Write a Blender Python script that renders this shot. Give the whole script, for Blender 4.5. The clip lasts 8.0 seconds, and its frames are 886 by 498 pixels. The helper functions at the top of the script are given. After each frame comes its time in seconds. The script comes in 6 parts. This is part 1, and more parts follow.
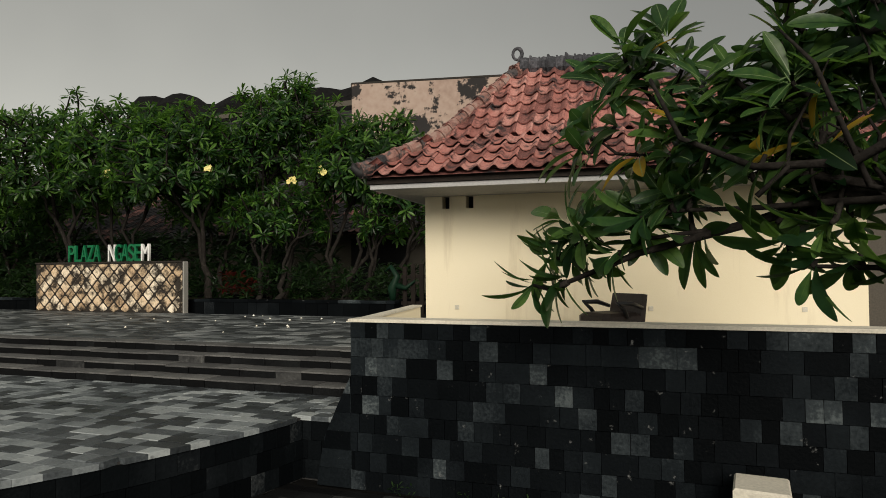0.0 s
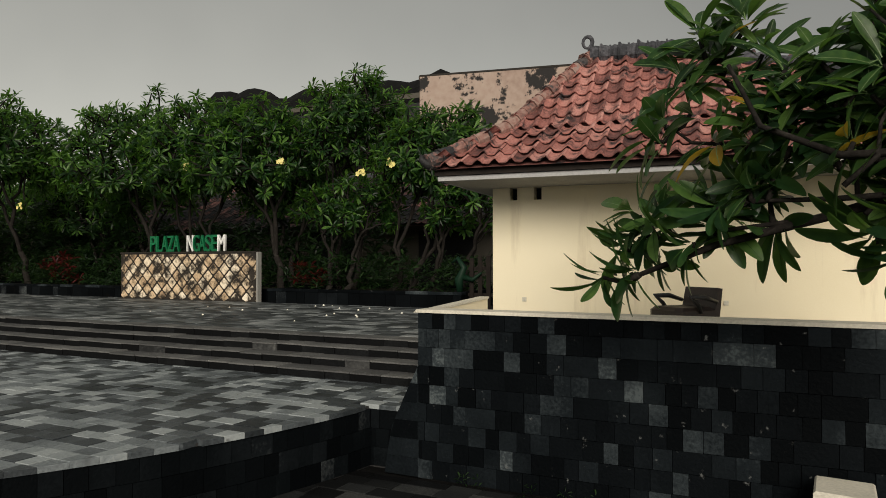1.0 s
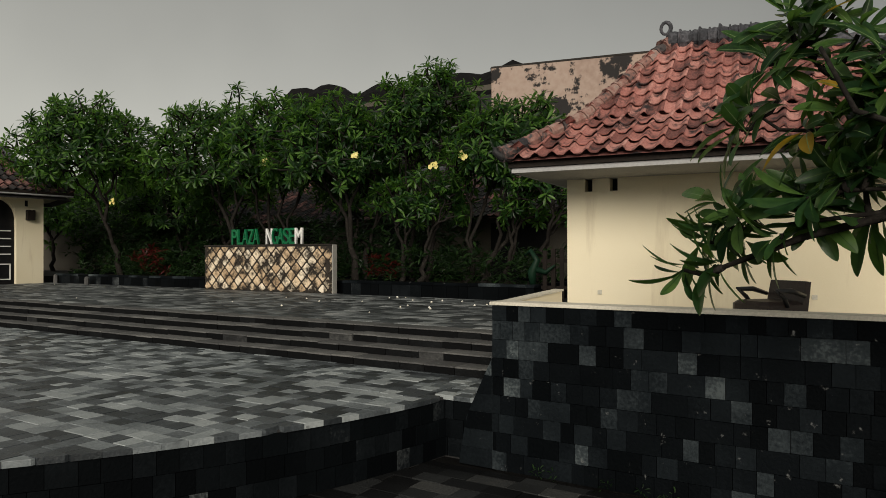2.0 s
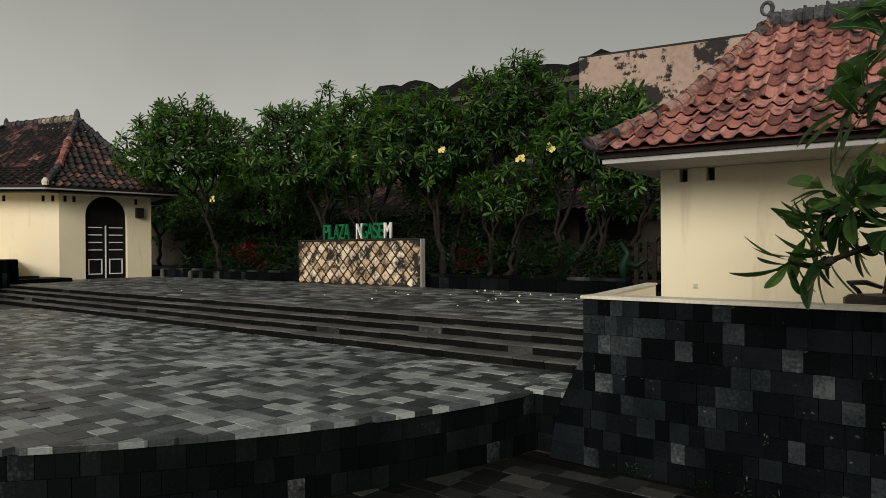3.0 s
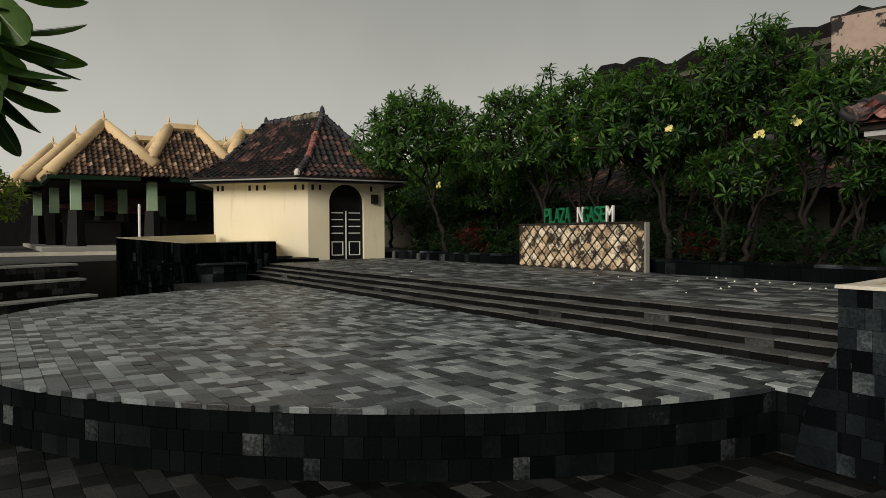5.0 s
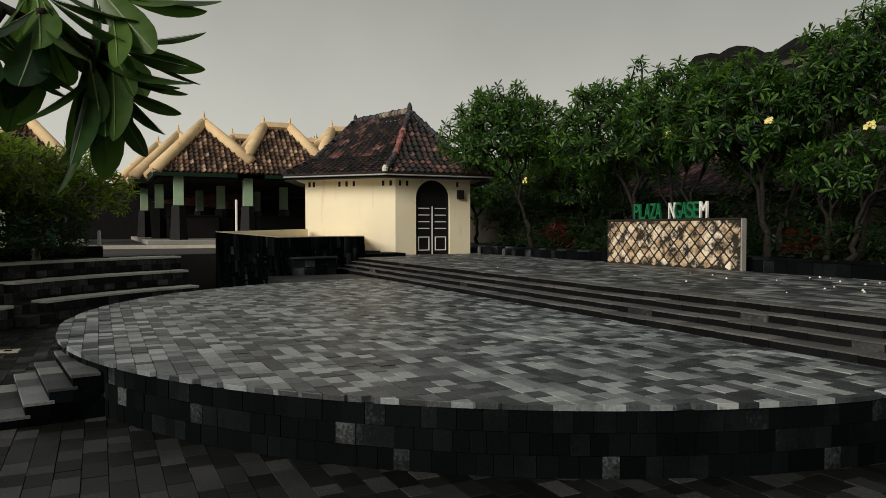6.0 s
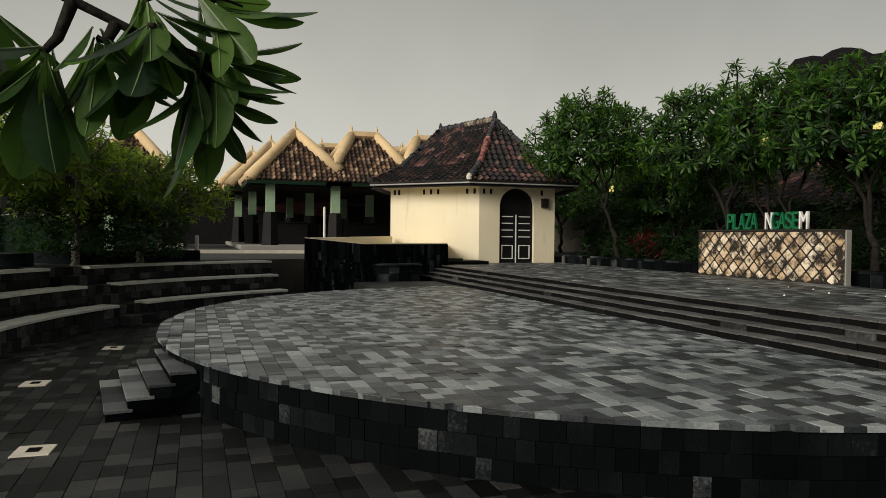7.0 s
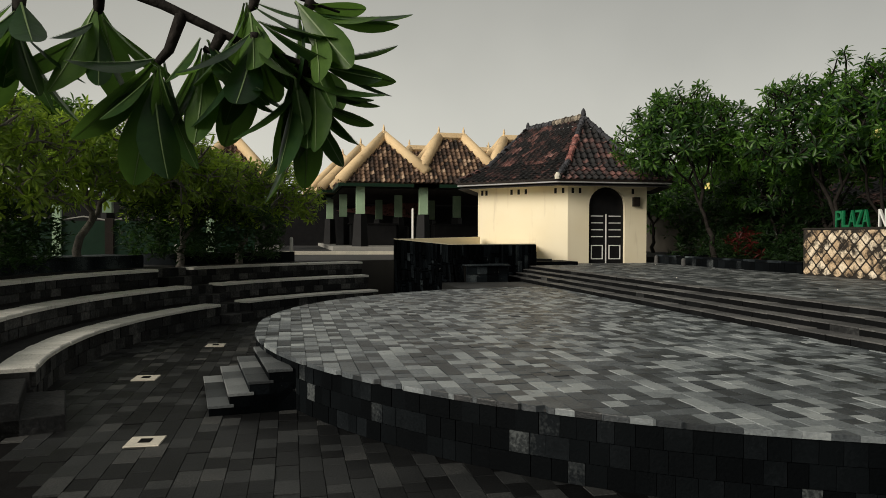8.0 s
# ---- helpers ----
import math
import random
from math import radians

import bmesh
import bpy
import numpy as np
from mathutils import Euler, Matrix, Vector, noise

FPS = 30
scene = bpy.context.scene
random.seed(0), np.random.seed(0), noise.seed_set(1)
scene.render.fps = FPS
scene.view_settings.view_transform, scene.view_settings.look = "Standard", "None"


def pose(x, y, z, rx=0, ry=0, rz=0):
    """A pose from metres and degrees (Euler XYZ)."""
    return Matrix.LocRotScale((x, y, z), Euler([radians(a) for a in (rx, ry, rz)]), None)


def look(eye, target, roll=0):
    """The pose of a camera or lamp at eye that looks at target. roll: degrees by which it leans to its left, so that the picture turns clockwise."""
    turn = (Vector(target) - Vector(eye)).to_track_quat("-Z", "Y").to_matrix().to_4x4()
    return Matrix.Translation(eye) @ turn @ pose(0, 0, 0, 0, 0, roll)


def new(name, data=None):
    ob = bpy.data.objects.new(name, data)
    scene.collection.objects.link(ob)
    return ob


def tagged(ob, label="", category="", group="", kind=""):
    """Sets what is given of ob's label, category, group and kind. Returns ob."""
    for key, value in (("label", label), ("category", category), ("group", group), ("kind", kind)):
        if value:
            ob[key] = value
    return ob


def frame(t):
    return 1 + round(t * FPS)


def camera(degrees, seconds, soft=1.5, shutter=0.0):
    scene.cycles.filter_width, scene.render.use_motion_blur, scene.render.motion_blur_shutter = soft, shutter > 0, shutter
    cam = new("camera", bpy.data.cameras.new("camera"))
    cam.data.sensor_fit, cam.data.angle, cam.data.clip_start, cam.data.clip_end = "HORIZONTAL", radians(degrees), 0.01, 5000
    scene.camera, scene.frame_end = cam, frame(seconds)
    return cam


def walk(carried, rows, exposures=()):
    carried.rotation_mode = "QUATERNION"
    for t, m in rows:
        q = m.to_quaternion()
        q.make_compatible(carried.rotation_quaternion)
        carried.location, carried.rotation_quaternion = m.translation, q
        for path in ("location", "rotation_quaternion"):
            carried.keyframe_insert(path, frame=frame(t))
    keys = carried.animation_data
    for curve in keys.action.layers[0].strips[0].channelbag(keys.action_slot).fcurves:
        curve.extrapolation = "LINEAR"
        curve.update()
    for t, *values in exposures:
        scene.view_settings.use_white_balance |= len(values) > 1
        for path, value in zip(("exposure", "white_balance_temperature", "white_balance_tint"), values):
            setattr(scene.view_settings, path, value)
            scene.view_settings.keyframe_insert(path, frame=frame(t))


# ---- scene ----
cam = camera(64.5, 8.0, soft=0.9)
# seconds, eye, target, roll
PATH = [
    (0.0, (0.176, -0.42, 2.005), (-0.542, 1.446, 2.06), -0.5),
    (0.5, (0.179, -0.393, 2.003), (-0.631, 1.435, 2.047), -0.4),
    (1.0, (0.167, -0.417, 2.001), (-0.725, 1.373, 2.034), -0.1),
    (2.5, (0.141, -0.437, 1.997), (-1.024, 1.189, 2.0), -0.3),
    (3.0, (0.128, -0.445, 1.993), (-1.14, 1.101, 1.989), -0.4),
    (3.5, (0.123, -0.477, 1.995), (-1.27, 0.959, 1.984), -0.4),
    (4.0, (0.111, -0.493, 1.99), (-1.401, 0.816, 1.963), -0.5),
    (4.5, (0.103, -0.482, 1.989), (-1.495, 0.72, 1.952), -0.3),
    (5.0, (0.092, -0.491, 1.988), (-1.586, 0.597, 1.942), -0.3),
    (6.5, (0.104, -0.555, 1.991), (-1.739, 0.222, 1.939), 0.3),
    (7.0, (0.077, -0.553, 1.987), (-1.81, 0.109, 1.951), 0.6),
    (7.5, (0.044, -0.562, 1.989), (-1.884, -0.032, 1.961), 0.4),
    (8.0, (0.051, -0.573, 1.987), (-1.903, -0.149, 1.951), 0.2),
]
walk(cam, [(t, look(eye, target, roll)) for t, eye, target, roll in PATH],
     exposures=((0.0, -0.2), (2.5, -0.38), (4.0, -0.52), (5.0, -0.44), (6.5, -0.32), (8.0, -0.2)))

# ---- light ----
world = bpy.data.worlds.new("overcast_evening")
scene.world = world
world.use_nodes = True
wn = world.node_tree
wn.nodes.clear()
sky = wn.nodes.new("ShaderNodeTexSky")
sky.sky_type, sky.sun_disc = "NISHITA", False
sky.sun_elevation, sky.sun_rotation = radians(23), radians(155)
sky.air_density, sky.dust_density = 1.0, 4.0
grey = wn.nodes.new("ShaderNodeHueSaturation")
grey.inputs["Saturation"].default_value = 0.25
veil = wn.nodes.new("ShaderNodeMixRGB")
veil.inputs["Fac"].default_value = 0.75
# cloud cover: pale along the horizon, greyer higher up, a little brighter to the west
where = wn.nodes.new("ShaderNodeTexCoord")
axes_ = wn.nodes.new("ShaderNodeSeparateXYZ")
wn.links.new(where.outputs["Generated"], axes_.inputs[0])
high = wn.nodes.new("ShaderNodeMapRange")
high.interpolation_type = "SMOOTHSTEP"
high.inputs[1].default_value, high.inputs[2].default_value = 0.0, 0.38
high.inputs[3].default_value, high.inputs[4].default_value = 1.0, 0.54
wn.links.new(axes_.outputs[2], high.inputs[0])
west = wn.nodes.new("ShaderNodeMapRange")
west.interpolation_type = "SMOOTHSTEP"
west.inputs[1].default_value, west.inputs[2].default_value = -1.0, 0.2
west.inputs[3].default_value, west.inputs[4].default_value = 1.52, 0.82
wn.links.new(axes_.outputs[0], west.inputs[0])
band = wn.nodes.new("ShaderNodeMath"); band.operation = "MULTIPLY"
wn.links.new(high.outputs[0], band.inputs[0]); wn.links.new(west.outputs[0], band.inputs[1])
puff = wn.nodes.new("ShaderNodeTexNoise")
puff.inputs["Scale"].default_value, puff.inputs["Detail"].default_value = 2.6, 4
wn.links.new(where.outputs["Generated"], puff.inputs["Vector"])
soft = wn.nodes.new("ShaderNodeMapRange")
soft.inputs[1].default_value, soft.inputs[2].default_value = 0.3, 0.7
soft.inputs[3].default_value, soft.inputs[4].default_value = 0.9, 1.1
wn.links.new(puff.outputs["Fac"], soft.inputs[0])
cloud = wn.nodes.new("ShaderNodeMath"); cloud.operation = "MULTIPLY"
wn.links.new(band.outputs[0], cloud.inputs[0]); wn.links.new(soft.outputs[0], cloud.inputs[1])
tone = wn.nodes.new("ShaderNodeMixRGB"); tone.blend_type = "MULTIPLY"
tone.inputs["Fac"].default_value = 1.0
tone.inputs["Color1"].default_value = (5.8, 5.7, 5.0, 1)
wn.links.new(cloud.outputs[0], tone.inputs["Color2"])
wn.links.new(tone.outputs[0], veil.inputs["Color2"])
bg = wn.nodes.new("ShaderNodeBackground")
bg.inputs["Strength"].default_value = 0.105
wo = wn.nodes.new("ShaderNodeOutputWorld")
wn.links.new(sky.outputs[0], grey.inputs["Color"])
wn.links.new(grey.outputs[0], veil.inputs["Color1"])
wn.links.new(veil.outputs[0], bg.inputs["Color"])
wn.links.new(bg.outputs[0], wo.inputs["Surface"])
sun = new("sun", bpy.data.lights.new("sun", "SUN"))
sun.data.energy, sun.data.angle, sun.data.color = 3.4, radians(30), (1.0, 0.91, 0.77)
sun.matrix_world = look((0, 0, 0), (-0.42, 0.9, -0.42))


# ---- materials ----
def mat(name, stops, rough=0.8, scale=3.0, bump=0.3, bump_scale=40.0, vary=0.0, metal=0.0, detail_mix=0.5, spec=0.5,
        stain=None, stain_scale=1.5, stain_at=(0.55, 0.62), rough_vary=0.15, drip=1.0):
    """Colour ramp over noise at two scales, shifted piece by piece by vary, with optional stains of their own shape."""
    m = bpy.data.materials.new(name)
    m.use_nodes = True
    t = m.node_tree
    n, l = t.nodes, t.links
    b = n["Principled BSDF"]
    geo = n.new("ShaderNodeNewGeometry")
    obj = n.new("ShaderNodeObjectInfo")
    big = n.new("ShaderNodeTexNoise")
    big.inputs["Scale"].default_value, big.inputs["Detail"].default_value = scale, 6
    fine = n.new("ShaderNodeTexNoise")
    fine.inputs["Scale"].default_value, fine.inputs["Detail"].default_value = bump_scale, 5
    l.new(geo.outputs["Position"], big.inputs["Vector"])
    l.new(geo.outputs["Position"], fine.inputs["Vector"])
    mix = n.new("ShaderNodeMix")
    mix.inputs[0].default_value = detail_mix
    l.new(big.outputs["Fac"], mix.inputs[2])
    l.new(fine.outputs["Fac"], mix.inputs[3])
    fac = mix.outputs[0]
    if vary:
        add = n.new("ShaderNodeMath"); add.operation = "ADD"
        l.new(geo.outputs["Random Per Island"], add.inputs[0]); l.new(obj.outputs["Random"], add.inputs[1])
        fr = n.new("ShaderNodeMath"); fr.operation = "FRACT"; l.new(add.outputs[0], fr.inputs[0])
        mr = n.new("ShaderNodeMapRange")
        mr.inputs[3].default_value, mr.inputs[4].default_value = -vary, vary
        l.new(fr.outputs[0], mr.inputs[0])
        sm = n.new("ShaderNodeMath"); sm.operation = "ADD"
        l.new(fac, sm.inputs[0]); l.new(mr.outputs[0], sm.inputs[1])
        fac = sm.outputs[0]
    ramp = n.new("ShaderNodeValToRGB")
    e = ramp.color_ramp.elements
    e[0].position, e[0].color = stops[0][0], (*stops[0][1], 1)
    e[1].position, e[1].color = stops[-1][0], (*stops[-1][1], 1)
    for p, c in stops[1:-1]:
        k = e.new(p); k.color = (*c, 1)
    l.new(fac, ramp.inputs[0])
    col = ramp.outputs[0]
    if stain:
        sn = n.new("ShaderNodeTexNoise")
        sn.inputs["Scale"].default_value, sn.inputs["Detail"].default_value, sn.inputs["Roughness"].default_value = stain_scale, 8, 0.65
        dr = n.new("ShaderNodeVectorMath"); dr.operation = "MULTIPLY"
        dr.inputs[1].default_value = (1, 1, drip)
        l.new(geo.outputs["Position"], dr.inputs[0]); l.new(dr.outputs[0], sn.inputs["Vector"])
        sr = n.new("ShaderNodeMapRange")
        sr.inputs[1].default_value, sr.inputs[2].default_value = stain_at
        l.new(sn.outputs["Fac"], sr.inputs[0])
        mx = n.new("ShaderNodeMixRGB")
        l.new(sr.outputs[0], mx.inputs[0]); l.new(col, mx.inputs[1])
        mx.inputs[2].default_value = (*stain, 1)
        col = mx.outputs[0]
    l.new(col, b.inputs["Base Color"])
    rr = n.new("ShaderNodeMapRange")
    rr.inputs[3].default_value, rr.inputs[4].default_value = max(rough - rough_vary, 0.05), min(rough + rough_vary, 1)
    l.new(big.outputs["Fac"], rr.inputs[0]); l.new(rr.outputs[0], b.inputs["Roughness"])
    b.inputs["Metallic"].default_value = metal
    b.inputs["Specular IOR Level"].default_value = spec
    if bump:
        bp = n.new("ShaderNodeBump")
        bp.inputs["Strength"].default_value, bp.inputs["Distance"].default_value = bump, 0.01
        l.new(fine.outputs["Fac"], bp.inputs["Height"]); l.new(bp.outputs[0], b.inputs["Normal"])
    return m


def leaf_mat(name, dark, mid, light, gloss=0.38, through_=0.45):
    m = mat(name, [(0.28, dark), (0.56, mid), (0.92, light)], rough=gloss, scale=2.5, bump=0.15, bump_scale=30, vary=0.34, rough_vary=0.1, spec=0.3)
    b = m.node_tree.nodes["Principled BSDF"]
    b.inputs["Subsurface Weight"].default_value = 0.0
    tr = m.node_tree.nodes.new("ShaderNodeBsdfTranslucent")
    tr.inputs["Color"].default_value = (light[0] * 1.3, light[1] * 1.4, light[2], 1)
    ms = m.node_tree.nodes.new("ShaderNodeMixShader")
    ms.inputs[0].default_value = through_
    out = m.node_tree.nodes["Material Output"]
    m.node_tree.links.new(b.outputs[0], ms.inputs[1]); m.node_tree.links.new(tr.outputs[0], ms.inputs[2])
    m.node_tree.links.new(ms.outputs[0], out.inputs["Surface"])
    return m


M_PAVER = mat("andesite_paver", [(0.06, (0.0115, 0.0138, 0.0158)), (0.31, (0.036, 0.0425, 0.048)), (0.52, (0.1, 0.114, 0.124)), (0.74, (0.22, 0.245, 0.256)), (1.0, (0.37, 0.4, 0.405))],
              rough=0.42, scale=1.1, bump=0.45, bump_scale=40, vary=0.42, detail_mix=0.42, spec=0.5, stain=(0.03, 0.03, 0.032), stain_scale=5.0, stain_at=(0.6, 0.72))
M_BED = mat("grey_mortar_bed", [(0.3, (0.02, 0.02, 0.021)), (0.7, (0.05, 0.05, 0.05))], rough=0.95, bump=0.3, spec=0.1)
# lightened copy of dark cladding: brighter light on the seats put into colour
M_ROUGHSTONE = mat("lightened_rough_stone", [(0.2, (0.006, 0.0063, 0.0068)), (0.45, (0.02, 0.021, 0.022)), (0.65, (0.055, 0.056, 0.056)), (0.85, (0.15, 0.148, 0.14)), (1.0, (0.3, 0.29, 0.27))],
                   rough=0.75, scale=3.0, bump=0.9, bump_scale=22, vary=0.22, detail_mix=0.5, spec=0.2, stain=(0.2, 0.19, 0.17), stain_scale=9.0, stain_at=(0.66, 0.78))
M_GROUND = mat("dark_ground_paver", [(0.1, (0.0035, 0.0036, 0.004)), (0.45, (0.0095, 0.0102, 0.0108)), (0.75, (0.029, 0.031, 0.032)), (1.0, (0.09, 0.09, 0.086))],
               rough=0.5, scale=0.8, bump=0.35, bump_scale=50, vary=0.38, detail_mix=0.4, spec=0.2)
M_PLAZA = mat("plaza_andesite", [(0.1, (0.0125, 0.0145, 0.016)), (0.38, (0.039, 0.0445, 0.048)), (0.6, (0.1, 0.11, 0.115)), (0.82, (0.2, 0.215, 0.218)), (1.0, (0.36, 0.36, 0.35))],
              rough=0.55, scale=1.2, bump=0.4, bump_scale=50, vary=0.34, detail_mix=0.45, spec=0.35)
M_WALLSTONE = mat("dark_stone_cladding", [(0.2, (0.0019, 0.0026, 0.0033)), (0.55, (0.0042, 0.0056, 0.007)), (0.78, (0.0105, 0.0138, 0.0165)), (0.93, (0.034, 0.042, 0.047)), (1.0, (0.08, 0.095, 0.1))],
                  rough=0.6, scale=1.5, bump=0.5, bump_scale=35, vary=0.42, detail_mix=0.3, spec=0.03, stain=(0.16, 0.165, 0.165), stain_scale=11.0, stain_at=(0.655, 0.74))
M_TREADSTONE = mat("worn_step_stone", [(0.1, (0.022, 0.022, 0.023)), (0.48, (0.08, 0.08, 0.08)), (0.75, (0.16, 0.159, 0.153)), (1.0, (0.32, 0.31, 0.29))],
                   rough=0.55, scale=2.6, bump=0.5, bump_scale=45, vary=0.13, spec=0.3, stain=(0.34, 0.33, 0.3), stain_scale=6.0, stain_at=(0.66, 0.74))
# near-black upright stones: shade on the drum's side put into their colour
M_DRUM = mat("shade_dark_cladding", [(0.2, (0.0018, 0.0024, 0.003)), (0.68, (0.0038, 0.005, 0.006)), (0.86, (0.008, 0.01, 0.0118)), (0.95, (0.03, 0.034, 0.036)), (1.0, (0.07, 0.078, 0.08))], rough=0.65, scale=1.5, bump=0.5, bump_scale=35, vary=0.42, detail_mix=0.3, spec=0.03)
# upright shade on the step risers put into this near-black colour
M_RISER = mat("shade_dark_riser_stone", [(0.2, (0.003, 0.0032, 0.0036)), (0.6, (0.0045, 0.005, 0.0056)), (0.9, (0.012, 0.013, 0.014)), (1.0, (0.03, 0.03, 0.03))], rough=0.7, scale=2.0, bump=0.5, bump_scale=40, vary=0.25, spec=0.1)
M_JOINT = mat("dark_mortar", [(0.3, (0.004, 0.004, 0.004)), (0.7, (0.012, 0.012, 0.012))], rough=0.95, bump=0.3, spec=0.05)
M_CREAM = mat("cream_plaster", [(0.3, (0.79, 0.7, 0.5)), (0.55, (0.83, 0.75, 0.56)), (0.8, (0.85, 0.78, 0.6))], rough=0.85, scale=0.7, bump=0.12, bump_scale=90,
              detail_mix=0.25, stain=(0.56, 0.47, 0.33), stain_scale=2.6, stain_at=(0.58, 0.8), drip=0.12)
M_CAP = mat("whitewashed_cap", [(0.25, (0.42, 0.4, 0.34)), (0.6, (0.68, 0.64, 0.54)), (0.8, (0.74, 0.7, 0.6))], rough=0.8, scale=2.5, bump=0.2)
M_SEATCAP = mat("pale_seat_slab", [(0.25, (0.3, 0.3, 0.27)), (0.45, (0.66, 0.65, 0.6)), (0.8, (0.8, 0.78, 0.72))], rough=0.6, scale=2.0, bump=0.3, vary=0.08)
M_TILE = mat("terracotta_roof_tile", [(0.12, (0.045, 0.02, 0.02)), (0.36, (0.22, 0.085, 0.073)), (0.62, (0.4, 0.165, 0.14)), (0.92, (0.58, 0.32, 0.28))],
             rough=0.7, scale=3.2, bump=0.4, bump_scale=45, vary=0.24, stain=(0.02, 0.016, 0.018), stain_scale=5.5, stain_at=(0.5, 0.64))
M_TILE_OLD = mat("weathered_roof_tile", [(0.18, (0.012, 0.011, 0.012)), (0.42, (0.035, 0.024, 0.024)), (0.62, (0.13, 0.058, 0.052)), (0.82, (0.3, 0.14, 0.122)), (1.0, (0.5, 0.42, 0.38))],
                 rough=0.72, scale=0.9, bump=0.4, bump_scale=30, vary=0.3, stain=(0.011, 0.011, 0.012), stain_scale=1.3, stain_at=(0.4, 0.53))
M_TILE_MARKET = mat("brown_market_tile", [(0.2, (0.02, 0.013, 0.01)), (0.48, (0.075, 0.042, 0.028)), (0.7, (0.2, 0.12, 0.075)), (0.95, (0.5, 0.37, 0.26))], rough=0.7, scale=1.5, bump=0.3, vary=0.34)
M_RIDGE_PALE = mat("pale_worn_ridge_cement", [(0.25, (0.05, 0.045, 0.04)), (0.5, (0.26, 0.22, 0.17)), (0.8, (0.48, 0.42, 0.33))], rough=0.9, scale=5, bump=0.7, bump_scale=24, vary=0.25)
M_RIDGE = mat("mossy_ridge_cement", [(0.25, (0.012, 0.013, 0.016)), (0.5, (0.04, 0.042, 0.05)), (0.66, (0.1, 0.1, 0.115)), (0.78, (0.16, 0.115, 0.105)), (0.95, (0.24, 0.235, 0.24))], rough=0.95, scale=8, bump=1.0, bump_scale=26, vary=0.08)
M_HIP = mat("mossy_terracotta_hip", [(0.28, (0.02, 0.02, 0.023)), (0.44, (0.07, 0.06, 0.06)), (0.56, (0.24, 0.12, 0.1)), (0.7, (0.3, 0.2, 0.17)), (0.9, (0.2, 0.2, 0.205))], rough=0.9, scale=7, bump=1.0, bump_scale=24, vary=0.2)
M_FASCIA = mat("grey_white_fascia", [(0.3, (0.3, 0.3, 0.31)), (0.7, (0.45, 0.45, 0.45))], rough=0.6, bump=0.1)
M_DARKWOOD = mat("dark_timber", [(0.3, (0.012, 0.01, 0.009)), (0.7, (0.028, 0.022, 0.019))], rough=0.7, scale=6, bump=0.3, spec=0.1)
M_BLACK = mat("black_paint_and_shade", [(0.3, (0.006, 0.006, 0.007)), (0.7, (0.016, 0.016, 0.017))], rough=0.5, bump=0.1, spec=0.12)
M_WHITE = mat("white_paint", [(0.3, (0.68, 0.68, 0.66)), (0.7, (0.8, 0.8, 0.78))], rough=0.6, bump=0.1)
M_GREEN = mat("green_letter_paint", [(0.3, (0.0, 0.08, 0.03)), (0.7, (0.004, 0.15, 0.055))], rough=0.45, bump=0.05)
M_BARK = mat("grey_brown_bark", [(0.25, (0.006, 0.005, 0.0045)), (0.5, (0.014, 0.012, 0.0105)), (0.8, (0.045, 0.04, 0.035))], rough=0.9, scale=9, bump=0.8, bump_scale=40, spec=0.15)
M_BARK_PALE = mat("pale_frangipani_bark", [(0.25, (0.06, 0.055, 0.048)), (0.5, (0.15, 0.14, 0.125)), (0.8, (0.3, 0.285, 0.26))], rough=0.9, scale=7, bump=0.7, bump_scale=35, spec=0.15)
M_LEAF = leaf_mat("frangipani_leaf", (0.0025, 0.0095, 0.004), (0.0135, 0.046, 0.0135), (0.13, 0.26, 0.045))
M_LEAF_NEAR = leaf_mat("broad_leaf", (0.007, 0.023, 0.01), (0.024, 0.064, 0.02), (0.085, 0.16, 0.035), 0.34, 0.4)
# lit copy of frangipani_leaf: the stronger light is put into its colour
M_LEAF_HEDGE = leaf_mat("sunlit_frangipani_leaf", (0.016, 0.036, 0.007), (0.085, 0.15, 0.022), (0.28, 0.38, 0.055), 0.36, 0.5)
M_LEAF_YELLOW = leaf_mat("yellowing_leaf", (0.2, 0.13, 0.01), (0.32, 0.2, 0.02), (0.42, 0.26, 0.03))
M_MIDRIB = mat("pale_leaf_midrib", [(0.3, (0.09, 0.15, 0.05)), (0.7, (0.16, 0.23, 0.09))], rough=0.5, bump=0.0)
M_LEAF_RED = leaf_mat("red_leaf", (0.03, 0.005, 0.006), (0.07, 0.01, 0.01), (0.14, 0.02, 0.018))
M_SHRUB = leaf_mat("shrub_leaf", (0.006, 0.015, 0.006), (0.013, 0.032, 0.01), (0.03, 0.065, 0.018))
M_FLOWER = mat("pale_yellow_petal", [(0.3, (0.72, 0.6, 0.12)), (0.7, (0.85, 0.78, 0.4))], rough=0.6, bump=0)
M_DIAMOND = mat("cream_diamond_tile", [(0.2, (0.36, 0.24, 0.14)), (0.42, (0.64, 0.48, 0.31)), (0.65, (0.82, 0.7, 0.53)), (0.9, (0.88, 0.83, 0.72))], rough=0.7, scale=2.5,
                bump=0.25, vary=0.22, stain=(0.022, 0.016, 0.011), stain_scale=4.5, stain_at=(0.43, 0.58))
M_MOULD = mat("mouldy_render", [(0.3, (0.006, 0.005, 0.004)), (0.55, (0.018, 0.014, 0.01)), (0.8, (0.06, 0.044, 0.028))], rough=0.95, scale=4, bump=0.5)
M_RUIN = mat("peeling_pink_plaster", [(0.25, (0.27, 0.185, 0.15)), (0.5, (0.39, 0.295, 0.245)), (0.8, (0.46, 0.385, 0.325))], rough=0.95, scale=0.35, bump=0.4, bump_scale=4,
             stain=(0.02, 0.018, 0.018), stain_scale=0.75, stain_at=(0.54, 0.57))
